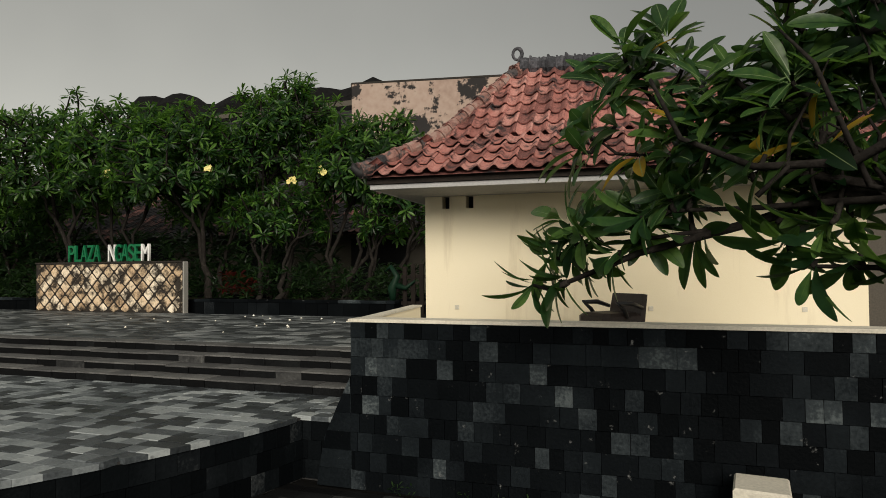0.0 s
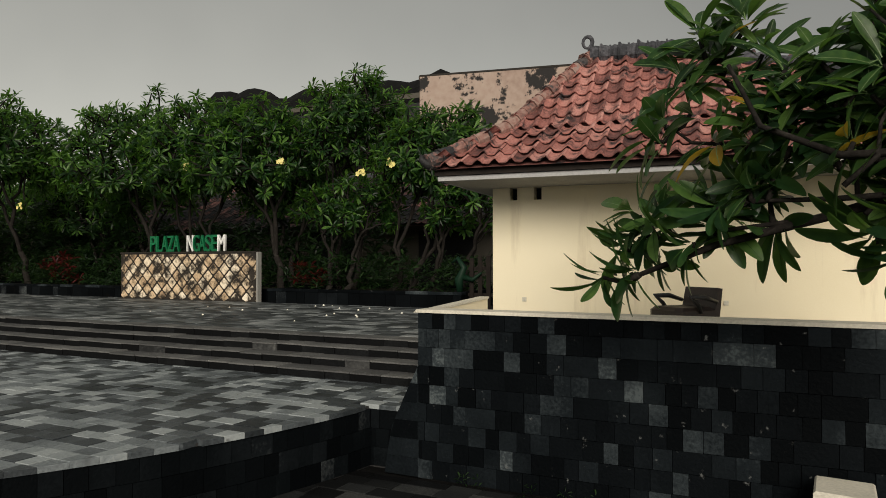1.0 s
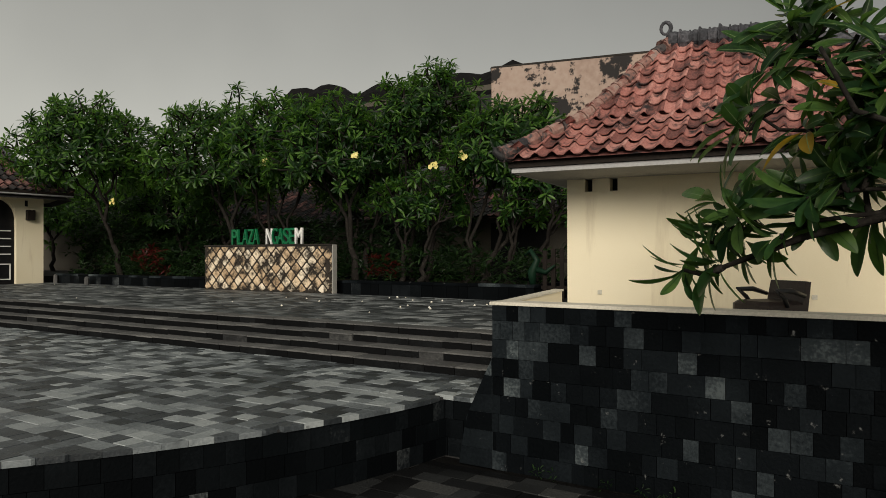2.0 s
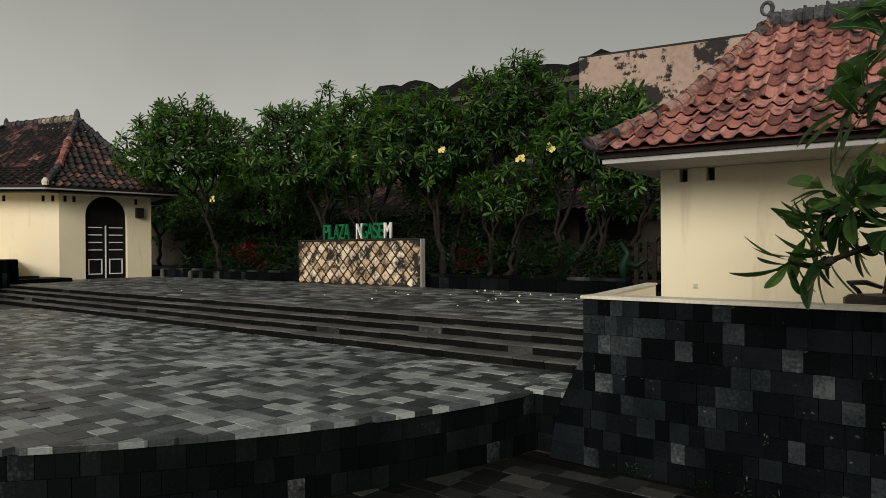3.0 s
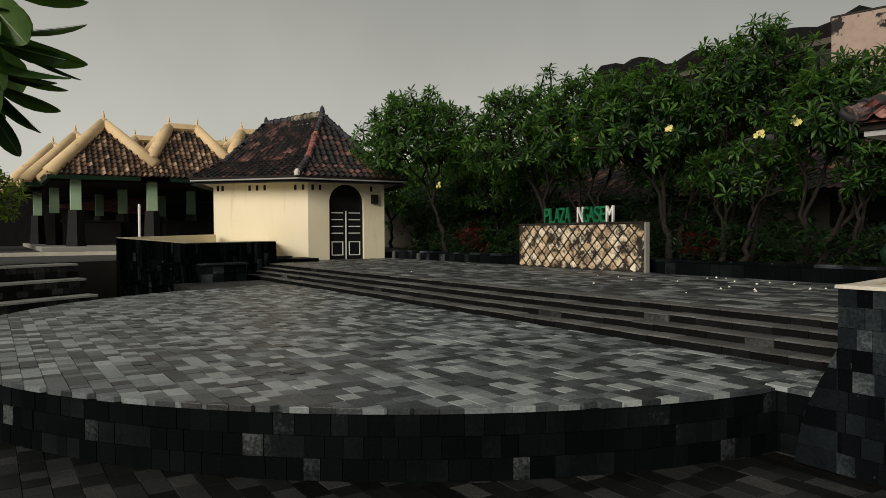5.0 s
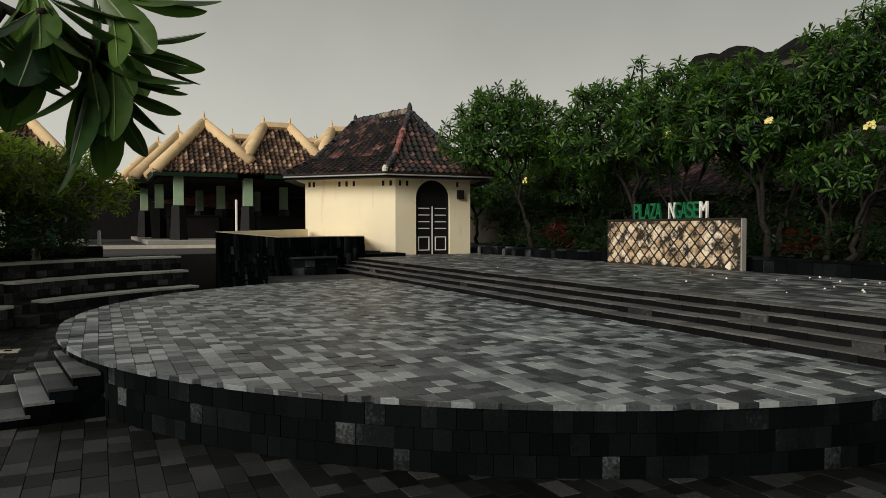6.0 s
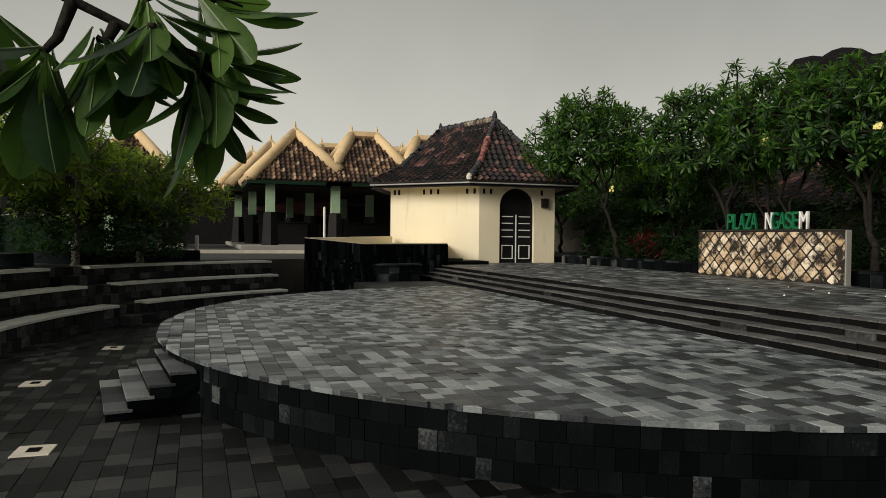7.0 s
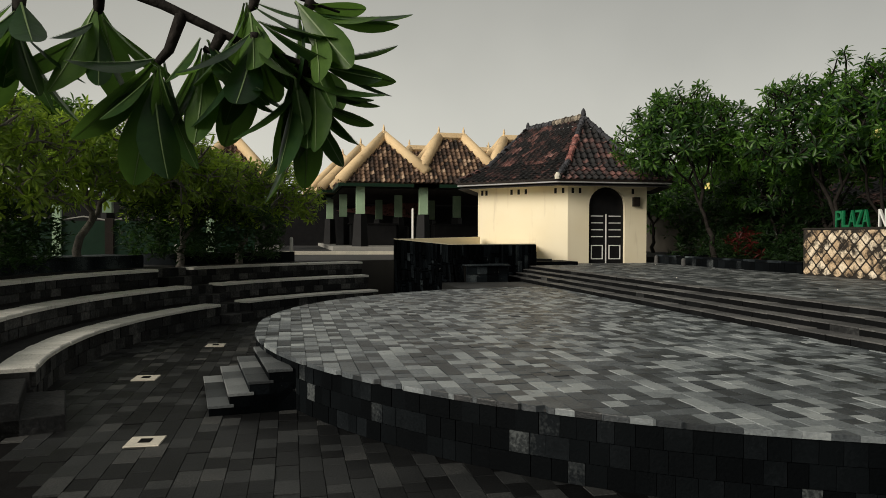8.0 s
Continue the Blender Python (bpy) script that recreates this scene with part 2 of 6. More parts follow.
M_PAVTRIM = mat("ochre_cream_ridge", [(0.3, (0.6, 0.42, 0.22)), (0.55, (0.76, 0.57, 0.33)), (0.8, (0.82, 0.67, 0.44))], rough=0.8, scale=1.6, bump=0.2, stain=(0.3, 0.2, 0.11), stain_scale=1.8, stain_at=(0.6, 0.8))
M_PALEGREEN = mat("pale_green_paint", [(0.3, (0.25, 0.38, 0.24)), (0.7, (0.36, 0.5, 0.33))], rough=0.6, bump=0.1)
M_DEEPGREEN = mat("deep_green_paint", [(0.3, (0.003, 0.016, 0.008)), (0.7, (0.006, 0.028, 0.014))], rough=0.55, bump=0.1, spec=0.2)
M_ASPHALT = mat("street_asphalt", [(0.3, (0.018, 0.018, 0.019)), (0.7, (0.038, 0.038, 0.038))], rough=0.8, scale=2, bump=0.4)
M_CONCRETE = mat("pale_concrete", [(0.25, (0.2, 0.2, 0.19)), (0.75, (0.36, 0.35, 0.32))], rough=0.8, scale=2, bump=0.3)
M_SOIL = mat("dark_soil", [(0.3, (0.014, 0.012, 0.009)), (0.7, (0.04, 0.034, 0.025))], rough=1, scale=3, bump=0.8, bump_scale=20, spec=0.1)
M_CHAIR = mat("brown_vinyl", [(0.3, (0.016, 0.011, 0.01)), (0.7, (0.038, 0.027, 0.024))], rough=0.5, bump=0.2)
M_PLASTIC = mat("black_plastic", [(0.3, (0.01, 0.01, 0.011)), (0.7, (0.022, 0.022, 0.023))], rough=0.4, bump=0.05)
M_METAL = mat("dull_metal", [(0.3, (0.3, 0.3, 0.3)), (0.7, (0.45, 0.45, 0.44))], rough=0.4, metal=0.8, bump=0.05)
# shade behind and below things put into a dark wall colour
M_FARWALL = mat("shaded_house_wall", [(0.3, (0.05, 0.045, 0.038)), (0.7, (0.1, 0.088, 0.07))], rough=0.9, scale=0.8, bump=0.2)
M_MOSS = mat("black_mossy_tile", [(0.3, (0.004, 0.004, 0.004)), (0.6, (0.009, 0.009, 0.0095)), (0.85, (0.03, 0.026, 0.024))], rough=0.95, scale=2, bump=0.8, bump_scale=6, spec=0.1)
M_LITTER = mat("fallen_petal", [(0.3, (0.78, 0.74, 0.62)), (0.7, (0.88, 0.86, 0.78))], rough=0.8, bump=0, vary=0.2)


# ---- mesh tools ----
class Shape:
    """Collects vertices and faces for one mesh."""
    def __init__(self):
        self.v, self.f = [], []

    def add(self, verts, faces):
        k = len(self.v)
        self.v.extend([tuple(p) for p in verts])
        self.f.extend([tuple(i + k for i in f) for f in faces])
        return self

    def box(self, x0, y0, z0, x1, y1, z1, c=0.0):
        if c <= 0:
            return self.add([(x0, y0, z0), (x1, y0, z0), (x1, y1, z0), (x0, y1, z0), (x0, y0, z1), (x1, y0, z1), (x1, y1, z1), (x0, y1, z1)],
                            [(3, 2, 1, 0), (4, 5, 6, 7), (0, 1, 5, 4), (1, 2, 6, 5), (2, 3, 7, 6), (3, 0, 4, 7)])
        return self.prism([(x0, y0), (x1, y0), (x1, y1), (x0, y1)], z0, z1, c)

    def prism(self, poly, z0, z1, c=0.0):
        """Upright prism over a convex anticlockwise outline, with its top edge chamfered by c."""
        n = len(poly)
        if c <= 0:
            return self.add([(*p, z0) for p in poly] + [(*p, z1) for p in poly],
                            [tuple(range(n - 1, -1, -1)), tuple(range(n, 2 * n))] + [(i, (i + 1) % n, (i + 1) % n + n, i + n) for i in range(n)])
        cx, cy = sum(p[0] for p in poly) / n, sum(p[1] for p in poly) / n
        ins = []
        for x, y in poly:
            d = math.hypot(x - cx, y - cy) or 1
            k = 1 - min(1.4 * c / d, 0.5)
            ins.append((cx + (x - cx) * k, cy + (y - cy) * k))
        vs = [(*p, z0) for p in poly] + [(*p, z1 - c) for p in poly] + [(*p, z1) for p in ins]
        fs = [tuple(range(n - 1, -1, -1)), tuple(range(2 * n, 3 * n))]
        for i in range(n):
            j = (i + 1) % n
            fs += [(i, j, j + n, i + n), (i + n, j + n, j + 2 * n, i + 2 * n)]
        return self.add(vs, fs)

    def tube(self, path, radii, sides=6, cap=True):
        path = [Vector(p) for p in path]
        n = len(path)
        vs = []
        side = None
        for i, p in enumerate(path):
            d = (path[min(i + 1, n - 1)] - path[max(i - 1, 0)]).normalized()
            if side is None:
                side = d.orthogonal().normalized()
            side = (side - d * side.dot(d)).normalized()
            up = d.cross(side)
            for k in range(sides):
                a = 2 * math.pi * k / sides
                vs.append(p + (side * math.cos(a) + up * math.sin(a)) * radii[i])
        fs = [(i * sides + k, i * sides + (k + 1) % sides, (i + 1) * sides + (k + 1) % sides, (i + 1) * sides + k) for i in range(n - 1) for k in range(sides)]
        if cap:
            fs += [tuple(range(sides - 1, -1, -1)), tuple(range((n - 1) * sides, n * sides))]
        return self.add(vs, fs)

    def lathe(self, x, y, prof, sides=10):
        """Round upright body from (radius, z) pairs."""
        vs = [(x + r * math.cos(2 * math.pi * k / sides), y + r * math.sin(2 * math.pi * k / sides), z) for r, z in prof for k in range(sides)]
        n = len(prof)
        fs = [(i * sides + k, i * sides + (k + 1) % sides, (i + 1) * sides + (k + 1) % sides, (i + 1) * sides + k) for i in range(n - 1) for k in range(sides)]
        return self.add(vs, fs + [tuple(range(sides - 1, -1, -1)), tuple(range((n - 1) * sides, n * sides))])

    def mesh(self, name, material, smooth=False):
        me = bpy.data.meshes.new(name)
        me.from_pydata(self.v, [], self.f)
        me.materials.append(material)
        if smooth:
            me.polygons.foreach_set("use_smooth", [True] * len(me.polygons))
        me.update()
        return me


def part(name, shape, material, parent=None, label="", smooth=False, kind=""):
    ob = new(name, shape.mesh(name, material, smooth) if isinstance(shape, Shape) else shape)
    if parent:
        ob.parent = parent
    return tagged(ob, label, kind=kind)


def thing(name, label, category, group="", kind="", at=(0, 0, 0)):
    ob = tagged(new(name), label, category, group, kind)
    ob.location = at
    return ob


def structure(name, shape, material, label="", smooth=False):
    return tagged(new(name, shape.mesh(name, material, smooth)), label, name.split("_")[0], kind="structure")


# ---- levels of the place ----
Z_STAGE, Z_PLAZA, Z_STREET = 0.6, 1.0, 1.2
CX, CY, R_STAGE = -10.95, 6.38, 7.46
Y_TOP, Y_BOT = 7.35, 6.45
TERR_X, TERR_Y, TERR_Z = -2.95, 5.32, 1.55

# ---- ground ----
g = Shape().box(-900, -900, -0.5, 900, 900, -0.02)
structure("ground", g, M_JOINT, "dark ground of packed earth and mortar under the paving")
g = Shape().box(-26.0, Y_TOP + 0.02, -0.1, 14, 16.5, Z_PLAZA - 0.03)
structure("plaza_base", g, M_BED, "dark mortar bed of the raised plaza")
g = Shape().box(-26.0, 16.5, -0.1, 60, 80, Z_PLAZA)
structure("ground_behind_trees", g, M_SOIL, "dark soil behind the planted trees")


def arc_ring(r0, r1, a0, a1, z0, z1, n):
    """One solid ring segment round the stage's centre."""
    vs, fs = [], []
    for i in range(n + 1):
        b = a0 + (a1 - a0) * i / n
        c, d = math.cos(b), math.sin(b)
        vs += [(CX + r0 * c, CY + r0 * d, z0), (CX + r1 * c, CY + r1 * d, z0), (CX + r1 * c, CY + r1 * d, z1), (CX + r0 * c, CY + r0 * d, z1)]
    for i in range(n):
        for q in range(4):
            w = (q + 1) % 4
            fs.append((4 * i + q, 4 * i + 4 + q, 4 * i + 4 + w, 4 * i + w))
    fs += [(0, 1, 2, 3), (4 * n + 3, 4 * n + 2, 4 * n + 1, 4 * n)]
    return Shape().add(vs, fs)


# street level behind the seats, as one raised sheet
street = Shape()
outline = [(-300, -300), (-6.0, -300), (-6.0, -7.0)]
for i in range(14):
    a = radians(-70 - i * 9.2)
    outline.append((CX + 12.75 * math.cos(a), CY + 12.75 * math.sin(a)))
outline += [(-25.6, 7.3), (-26.0, 16.0), (-26.0, 300), (-300, 300)]
nn = len(outline)
me = bpy.data.meshes.new("street")
bmm = bmesh.new()
lo = [bmm.verts.new((x, y, -0.1)) for x, y in outline]
hi = [bmm.verts.new((x, y, Z_STREET)) for x, y in outline]
ftop = bmm.faces.new(hi)
for i in range(nn):
    bmm.faces.new((lo[i], lo[(i + 1) % nn], hi[(i + 1) % nn], hi[i]))
bmesh.ops.recalc_face_normals(bmm, faces=bmm.faces)
bmesh.ops.triangulate(bmm, faces=[ftop])
bmm.to_mesh(me); bmm.free()
me.materials.append(M_ASPHALT)
tagged(new("road", me), "grey asphalt street level beyond the stone seats", "road", kind="structure")

# ---- stage drum ----
st = Shape()
rim = [(CX + (R_STAGE - 0.03) * math.cos(radians(a)), CY + (R_STAGE - 0.03) * math.sin(radians(a))) for a in range(180, 361, 3)]
st.prism(rim, -0.05, Z_STAGE - 0.03)
st.box(CX - R_STAGE + 0.03, CY - 0.01, -0.05, CX + R_STAGE - 0.03, Y_BOT + 0.3, Z_STAGE - 0.03)
stage = structure("stage_base", st, M_BED, "round raised stage of dark andesite")

infill = structure("stage_wing_base", Shape().box(-3.66, 5.48, -0.05, -2.9, 6.75, Z_STAGE - 0.03), M_BED, "dark stone wing of the stage meeting the terrace")

# ---- terrace with parapet beside the house ----
ter = Shape()
ter.box(TERR_X + 0.03, TERR_Y + 0.2, -0.05, 9, Y_TOP + 0.01, Z_PLAZA)
structure("terrace_floor", ter, M_CONCRETE, "grey cement terrace floor behind the parapet")
par = Shape()
par.box(TERR_X + 0.02, TERR_Y + 0.03, -0.05, 9, TERR_Y + 0.2, TERR_Z - 0.03)
structure("wall_terrace", par, M_JOINT, "dark stone-clad terrace wall")
inner = Shape().box(TERR_X + 0.2, TERR_Y + 0.203, Z_PLAZA, 9, TERR_Y + 0.22, TERR_Z - 0.034)
structure("wall_terrace_inner", inner, M_CREAM, "cream plastered inner face of the parapet")
def leaning_bar(x0, x1, y0, y1, zb0, zb1, za, zc):
    return Shape().add([(x0, y0, zb0), (x1, y0, zb0), (x1, y1, zb1), (x0, y1, zb1), (x0, y0, za), (x1, y0, za), (x1, y1, zc), (x0, y1, zc)],
                       [(3, 2, 1, 0), (4, 5, 6, 7), (0, 1, 5, 4), (1, 2, 6, 5), (2, 3, 7, 6), (3, 0, 4, 7)])


sidew = leaning_bar(TERR_X + 0.005, TERR_X + 0.09, TERR_Y + 0.242, 6.76, Z_PLAZA - 0.6, Z_PLAZA - 0.6, TERR_Z - 0.022, TERR_Z + 0.03)
structure("wall_terrace_side", sidew, M_CREAM, "cream side parapet of the terrace")
cap = Shape().box(TERR_X - 0.02, TERR_Y - 0.02, TERR_Z - 0.03, 9, TERR_Y + 0.24, TERR_Z, 0.008)
structure("trim_cap_front", cap, M_CAP, "pale cement capping along the terrace wall")
cap = leaning_bar(TERR_X - 0.015, TERR_X + 0.1, TERR_Y + 0.242, 6.78, TERR_Z - 0.02, TERR_Z + 0.032, TERR_Z, TERR_Z + 0.052)
structure("trim_cap_side", cap, M_CAP, "pale cement capping along the side parapet")
# added wall, coloured dark to close off pale sky right of the house
structure("wall_yard", Shape().box(1.6, 10.6, 0.9, 14, 10.8, 3.3), M_FARWALL, "dark backing wall added beside the house")
# flared foot of the terrace corner
fl = Shape()
prof = [(0.0, 1.06), (-0.08, 0.9), (-0.2, 0.66), (-0.3, 0.45), (-0.38, 0.0)]
vs = []
for dx, z in prof:
    vs += [(TERR_X + 0.02 + dx, TERR_Y + 0.0, z), (TERR_X + 0.02 + dx, Y_BOT + 0.3, z)]
k = len(prof)
fs = [(2 * i, 2 * i + 1, 2 * i + 3, 2 * i + 2) for i in range(k - 1)]
vs += [(TERR_X + 0.03, TERR_Y, 1.06), (TERR_X + 0.03, TERR_Y, 0.0)]
fs += [(0, 2, 4, 6, 8, 2 * k + 1, 2 * k)]
fl.add(vs, fs)
structure("wall_terrace_flare", fl, M_WALLSTONE, "flared stone foot of the terrace corner")


# facing stones of the flared foot
rf = random.Random(14)
flare_wall = tagged(new("wall_flare_facing"), "dark stones facing the flared terrace foot", "wall", kind="structure")


def flare_x(z):
    for (xa, za), (xb, zb_) in zip(prof, prof[1:]):
        if zb_ <= z <= za:
            return TERR_X + 0.02 + xa + (xb - xa) * (za - z) / (za - zb_)
    return TERR_X


for q in range(6):
    za, zc = 0.172 * q + 0.003, min(0.172 * (q + 1) - 0.003, 1.05)
    xl0, xl1 = flare_x(za), flare_x(zc)
    out_ = rf.uniform(0.006, 0.016)
    part("cladding_stone", Shape().add([(xl0, TERR_Y - out_, za), (TERR_X - 0.003, TERR_Y - out_, za), (TERR_X - 0.003, TERR_Y - out_, zc), (xl1, TERR_Y - out_, zc),
                                        (xl0, TERR_Y + 0.02, za), (TERR_X - 0.003, TERR_Y + 0.02, za), (TERR_X - 0.003, TERR_Y + 0.02, zc), (xl1, TERR_Y + 0.02, zc)],
                                       [(0, 1, 2, 3), (0, 3, 7, 4), (3, 2, 6, 7), (0, 4, 5, 1)]), M_WALLSTONE, flare_wall)
    for j in range(7):
        ya, yb = TERR_Y + 0.02 + 0.2 * j + 0.003, TERR_Y + 0.02 + 0.2 * (j + 1) - 0.003
        o = rf.uniform(0.006, 0.018)
        part("cladding_stone", Shape().add([(xl0 - o, yb, za), (xl0 - o, ya, za), (xl1 - o, ya, zc), (xl1 - o, yb, zc), (xl0 + 0.01, yb, za), (xl0 + 0.01, ya, za), (xl1 + 0.01, ya, zc), (xl1 + 0.01, yb, zc)],
                                           [(0, 1, 2, 3), (3, 2, 6, 7), (1, 5, 6, 2), (0, 3, 7, 4)]), M_WALLSTONE, flare_wall)


# ---- houses ----
def slope_tiles(quad, wid, length, hgt, keep=None):
    """Curved pan tiles over a sloping four-sided face: quad is eave start, eave end, top end, top start. Gives (place, axes) of each tile."""
    e0, e1, t1, t0 = [Vector(p) for p in quad]
    ux = (e1 - e0).normalized()
    up = (t0 - e0) - ux * (t0 - e0).dot(ux)
    h = up.length
    uy = up.normalized()
    uz = ux.cross(uy)
    L = (e1 - e0).length
    a0, a1 = (t0 - e0).dot(ux), (t1 - e0).dot(ux)
    out = []
    rows_n = max(1, int(round(h / length)))
    for j in range(rows_n):
        v = j / rows_n
        p0, p1 = e0.lerp(t0, v), e1.lerp(t1, v)
        q0, q1 = e0.lerp(t0, (j + 1) / rows_n), e1.lerp(t1, (j + 1) / rows_n)
        lo_, hi_ = (p0 - e0).dot(ux), (p1 - e0).dot(ux)
        if hi_ - lo_ < wid * 0.5:
            continue
        for i in range(math.floor(lo_ / wid) - 1, math.ceil(hi_ / wid) + 1):
            c = (i + 0.5) * wid
            if c < lo_ - wid * 0.1 or c > hi_ + wid * 0.1:
                continue
            u = (c - lo_) / (hi_ - lo_)
            p = p0.lerp(p1, u)
            rx = (p1 - p0).normalized()
            ru = (q0.lerp(q1, 0.5) - p0.lerp(p1, 0.5))
            ru = (ru - rx * ru.dot(rx)).normalized()
            out.append((p, rx, ru, rx.cross(ru)))
    return out


def tile_shape(wid, length, hgt):
    """One S-shaped roof tile, its lower edge thick, lying a little over the next one down."""
    s = Shape()
    xs = [-0.5, -0.34, -0.14, 0.08, 0.26, 0.42, 0.54]
    zs = [0.78, 0.14, 0.0, 0.1, 0.66, 1.0, 0.82]
    vs = []
    for yy, lift in ((-0.1, 0.62), (1.04, 0.0)):
        for x, z in zip(xs, zs):
            vs.append((x * wid, yy * length, (z + lift) * hgt))
    n = len(xs)
    for x, z in zip(xs, zs):
        vs.append((x * wid, -0.1 * length, (z + 0.38) * hgt))
    fs = [(i, i + 1, n + i + 1, n + i) for i in range(n - 1)] + [(2 * n + i, 2 * n + i + 1, i + 1, i) for i in range(n - 1)]
    return s.add(vs, fs)


def lay_tiles(tiles, wid, length, hgt, material, parent, single=0, rnd=None):
    """Lays the first tiles as parts of their own and joins the rest."""
    base = tile_shape(wid, length, hgt)
    shared = base.mesh("roof_tile", material)
    rest = Shape()
    for k, (p, ux, uy, uz) in enumerate(tiles):
        j = (rnd.uniform(-1, 1), rnd.uniform(-1, 1), rnd.uniform(-1, 1)) if rnd else (0, 0, 0)
        m = Matrix(((ux.x, uy.x, uz.x, p.x), (ux.y, uy.y, uz.y, p.y), (ux.z, uy.z, uz.z, p.z), (0, 0, 0, 1)))
        m = m @ pose(j[0] * 0.006, j[1] * 0.012, abs(j[2]) * 0.006, j[0] * 1.5, j[1] * 1.5, j[2] * 2.2)
        if k < single:
            ob = new("roof_tile", shared)
            ob.parent = parent
            ob.matrix_basis = m
        else:
            rest.add([m @ Vector(v) for v in base.v], base.f)
    if rest.v:
        part("roof_tiling", rest, material, parent, kind="stuff")


def ridge_line(a, b, n, r, material, parent, sag=0.0):
    """Half-round ridge caps laid end over end."""
    a, b = Vector(a), Vector(b)
    for i in range(n):
        s = Shape()
        p, q = a.lerp(b, i / n), a.lerp(b, (i + 1.12) / n)
        p.z -= sag * math.sin(math.pi * i / n); q.z -= sag * math.sin(math.pi * min(1, (i + 1) / n))
        k = 1 + 0.1 * math.sin(i * 2.7) + 0.06 * math.sin(i * 5.1 + 1)
        mid = p.lerp(q, 0.5) + Vector((0, 0, 0.05 * r * math.sin(i * 3.3)))
        s.tube([p, p.lerp(q, 0.1), p.lerp(q, 0.2), mid, q], [r * 1.2 * k, r * 1.22 * k, r * 1.0 * k, r * 1.06, r * 0.9], 9)
        part("ridge_cap", s, material, parent)


rng = random.Random(4)


def near_house():
    h = thing("terrace_house", "cream plastered house with weathered terracotta hip roof on a terrace", "house")
    x0, x1, y0, y1, zt = -2.98, 1.78, 7.3, 11.0, 3.02
    # front wall with two small vent openings
    holes = [(-2.765, -2.675), (-2.47, -2.38)]
    cuts = [x0, -2.765, -2.675, -2.47, -2.38, x1]
    for i in range(5):
        spans = ((0.9, 2.72), (2.87, zt)) if (cuts[i], cuts[i + 1]) in holes else ((0.9, zt),)
        for za, zc in spans:
            part("front_wall", Shape().box(cuts[i], y0, za, cuts[i + 1], y0 + 0.15, zc), M_CREAM, h)
    part("side_wall", Shape().box(x0, y0 + 0.152, 0.9, x0 + 0.15, y1 - 0.002, zt), M_CREAM, h)
    part("side_wall", Shape().box(x1 - 0.15, y0 + 0.152, 0.9, x1, y1 - 0.002, zt), M_CREAM, h)
    part("rear_wall", Shape().box(x0, y1, 0.9, x1, y1 + 0.15, zt), M_CREAM, h)
    part("vent_backing", Shape().box(x0 + 0.16, y0 + 0.16, 2.6, x0 + 0.8, y0 + 0.2, 2.95), M_BLACK, h)
    # eave: soffit, fascia, dark batten
    ex0, ex1, ey0, ey1, ez = -3.3, 2.5, 6.3, 12.0, 2.868
    part("soffit", Shape().box(ex0 + 0.04, ey0 + 0.04, ez + 0.0, ex1 - 0.04, ey1 - 0.04, ez + 0.03), M_CONCRETE, h, "grey eave soffit")
    f = Shape()
    f.box(ex0, ey0, ez + 0.0, ex1, ey0 + 0.035, ez + 0.05); f.box(ex0, ey0 + 0.035, ez + 0.0, ex0 + 0.035, ey1, ez + 0.05)
    part("fascia", f, M_FASCIA, h, "grey-white fascia board")
    f = Shape()
    f.box(ex0 - 0.03, ey0 - 0.03, ez + 0.054, ex1, ey0 + 0.05, ez + 0.165); f.box(ex0 - 0.03, ey0 + 0.05, ez + 0.054, ex0 + 0.05, ey1, ez + 0.165)
    part("eave_batten", f, M_DARKWOOD, h, "dark timber eave batten")
    zb = ez + 0.13
    # two-pitch hip roof: lower skirt, steeper upper part
    A = [(ex0 - 0.02, ey0 - 0.1, zb), (ex1 + 0.1, ey0 - 0.1, zb), (ex1 + 0.1, ey1 + 0.1, zb), (ex0 - 0.02, ey1 + 0.1, zb)]
    B = [(-2.72, 7.05, 3.5), (1.9, 7.05, 3.5), (1.9, 11.2, 3.5), (-2.72, 11.2, 3.5)]
    C = [(-1.92, 8.15, 4.56), (-0.9, 8.15, 4.53), (-0.9, 10.1, 4.53), (-1.92, 10.1, 4.56)]
    deck = Shape()
    drop = lambda p: (p[0], p[1], p[2] - 0.015)
    lv = [drop(p) for p in A + B + C]
    deck.add(lv, [(i, (i + 1) % 4, 4 + (i + 1) % 4, 4 + i) for i in range(4)] + [(4 + i, 4 + (i + 1) % 4, 8 + (i + 1) % 4, 8 + i) for i in range(4)] + [(8, 9, 10, 11)])
    part("roof_deck", deck, M_TILE, h)
    tw, tlen, th = 0.18, 0.225, 0.054
    front = slope_tiles([A[0], A[1], B[1], B[0]], tw, tlen, th) + slope_tiles([B[0], B[1], C[1], C[0]], tw, tlen, th)
    front.sort(key=lambda q: q[0].x)
    side = slope_tiles([A[3], A[0], B[0], B[3]], tw, tlen, th) + slope_tiles([B[3], B[0], C[0], C[3]], tw, tlen, th)
    lay_tiles(front + side, tw, tlen, th, M_TILE, h, 290, rng)
    ridge_line((A[0][0] - 0.05, A[0][1] - 0.05, zb + 0.06), (B[0][0], B[0][1], B[0][2] + 0.05), 7, 0.075, M_HIP, h)
    ridge_line((B[0][0], B[0][1], B[0][2] + 0.05), (C[0][0], C[0][1], C[0][2] + 0.05), 11, 0.075, M_HIP, h)
    ridge_line((C[0][0], C[0][1], C[0][2] + 0.05), (C[1][0], C[1][1], C[1][2] + 0.05), 9, 0.115, M_RIDGE, h)
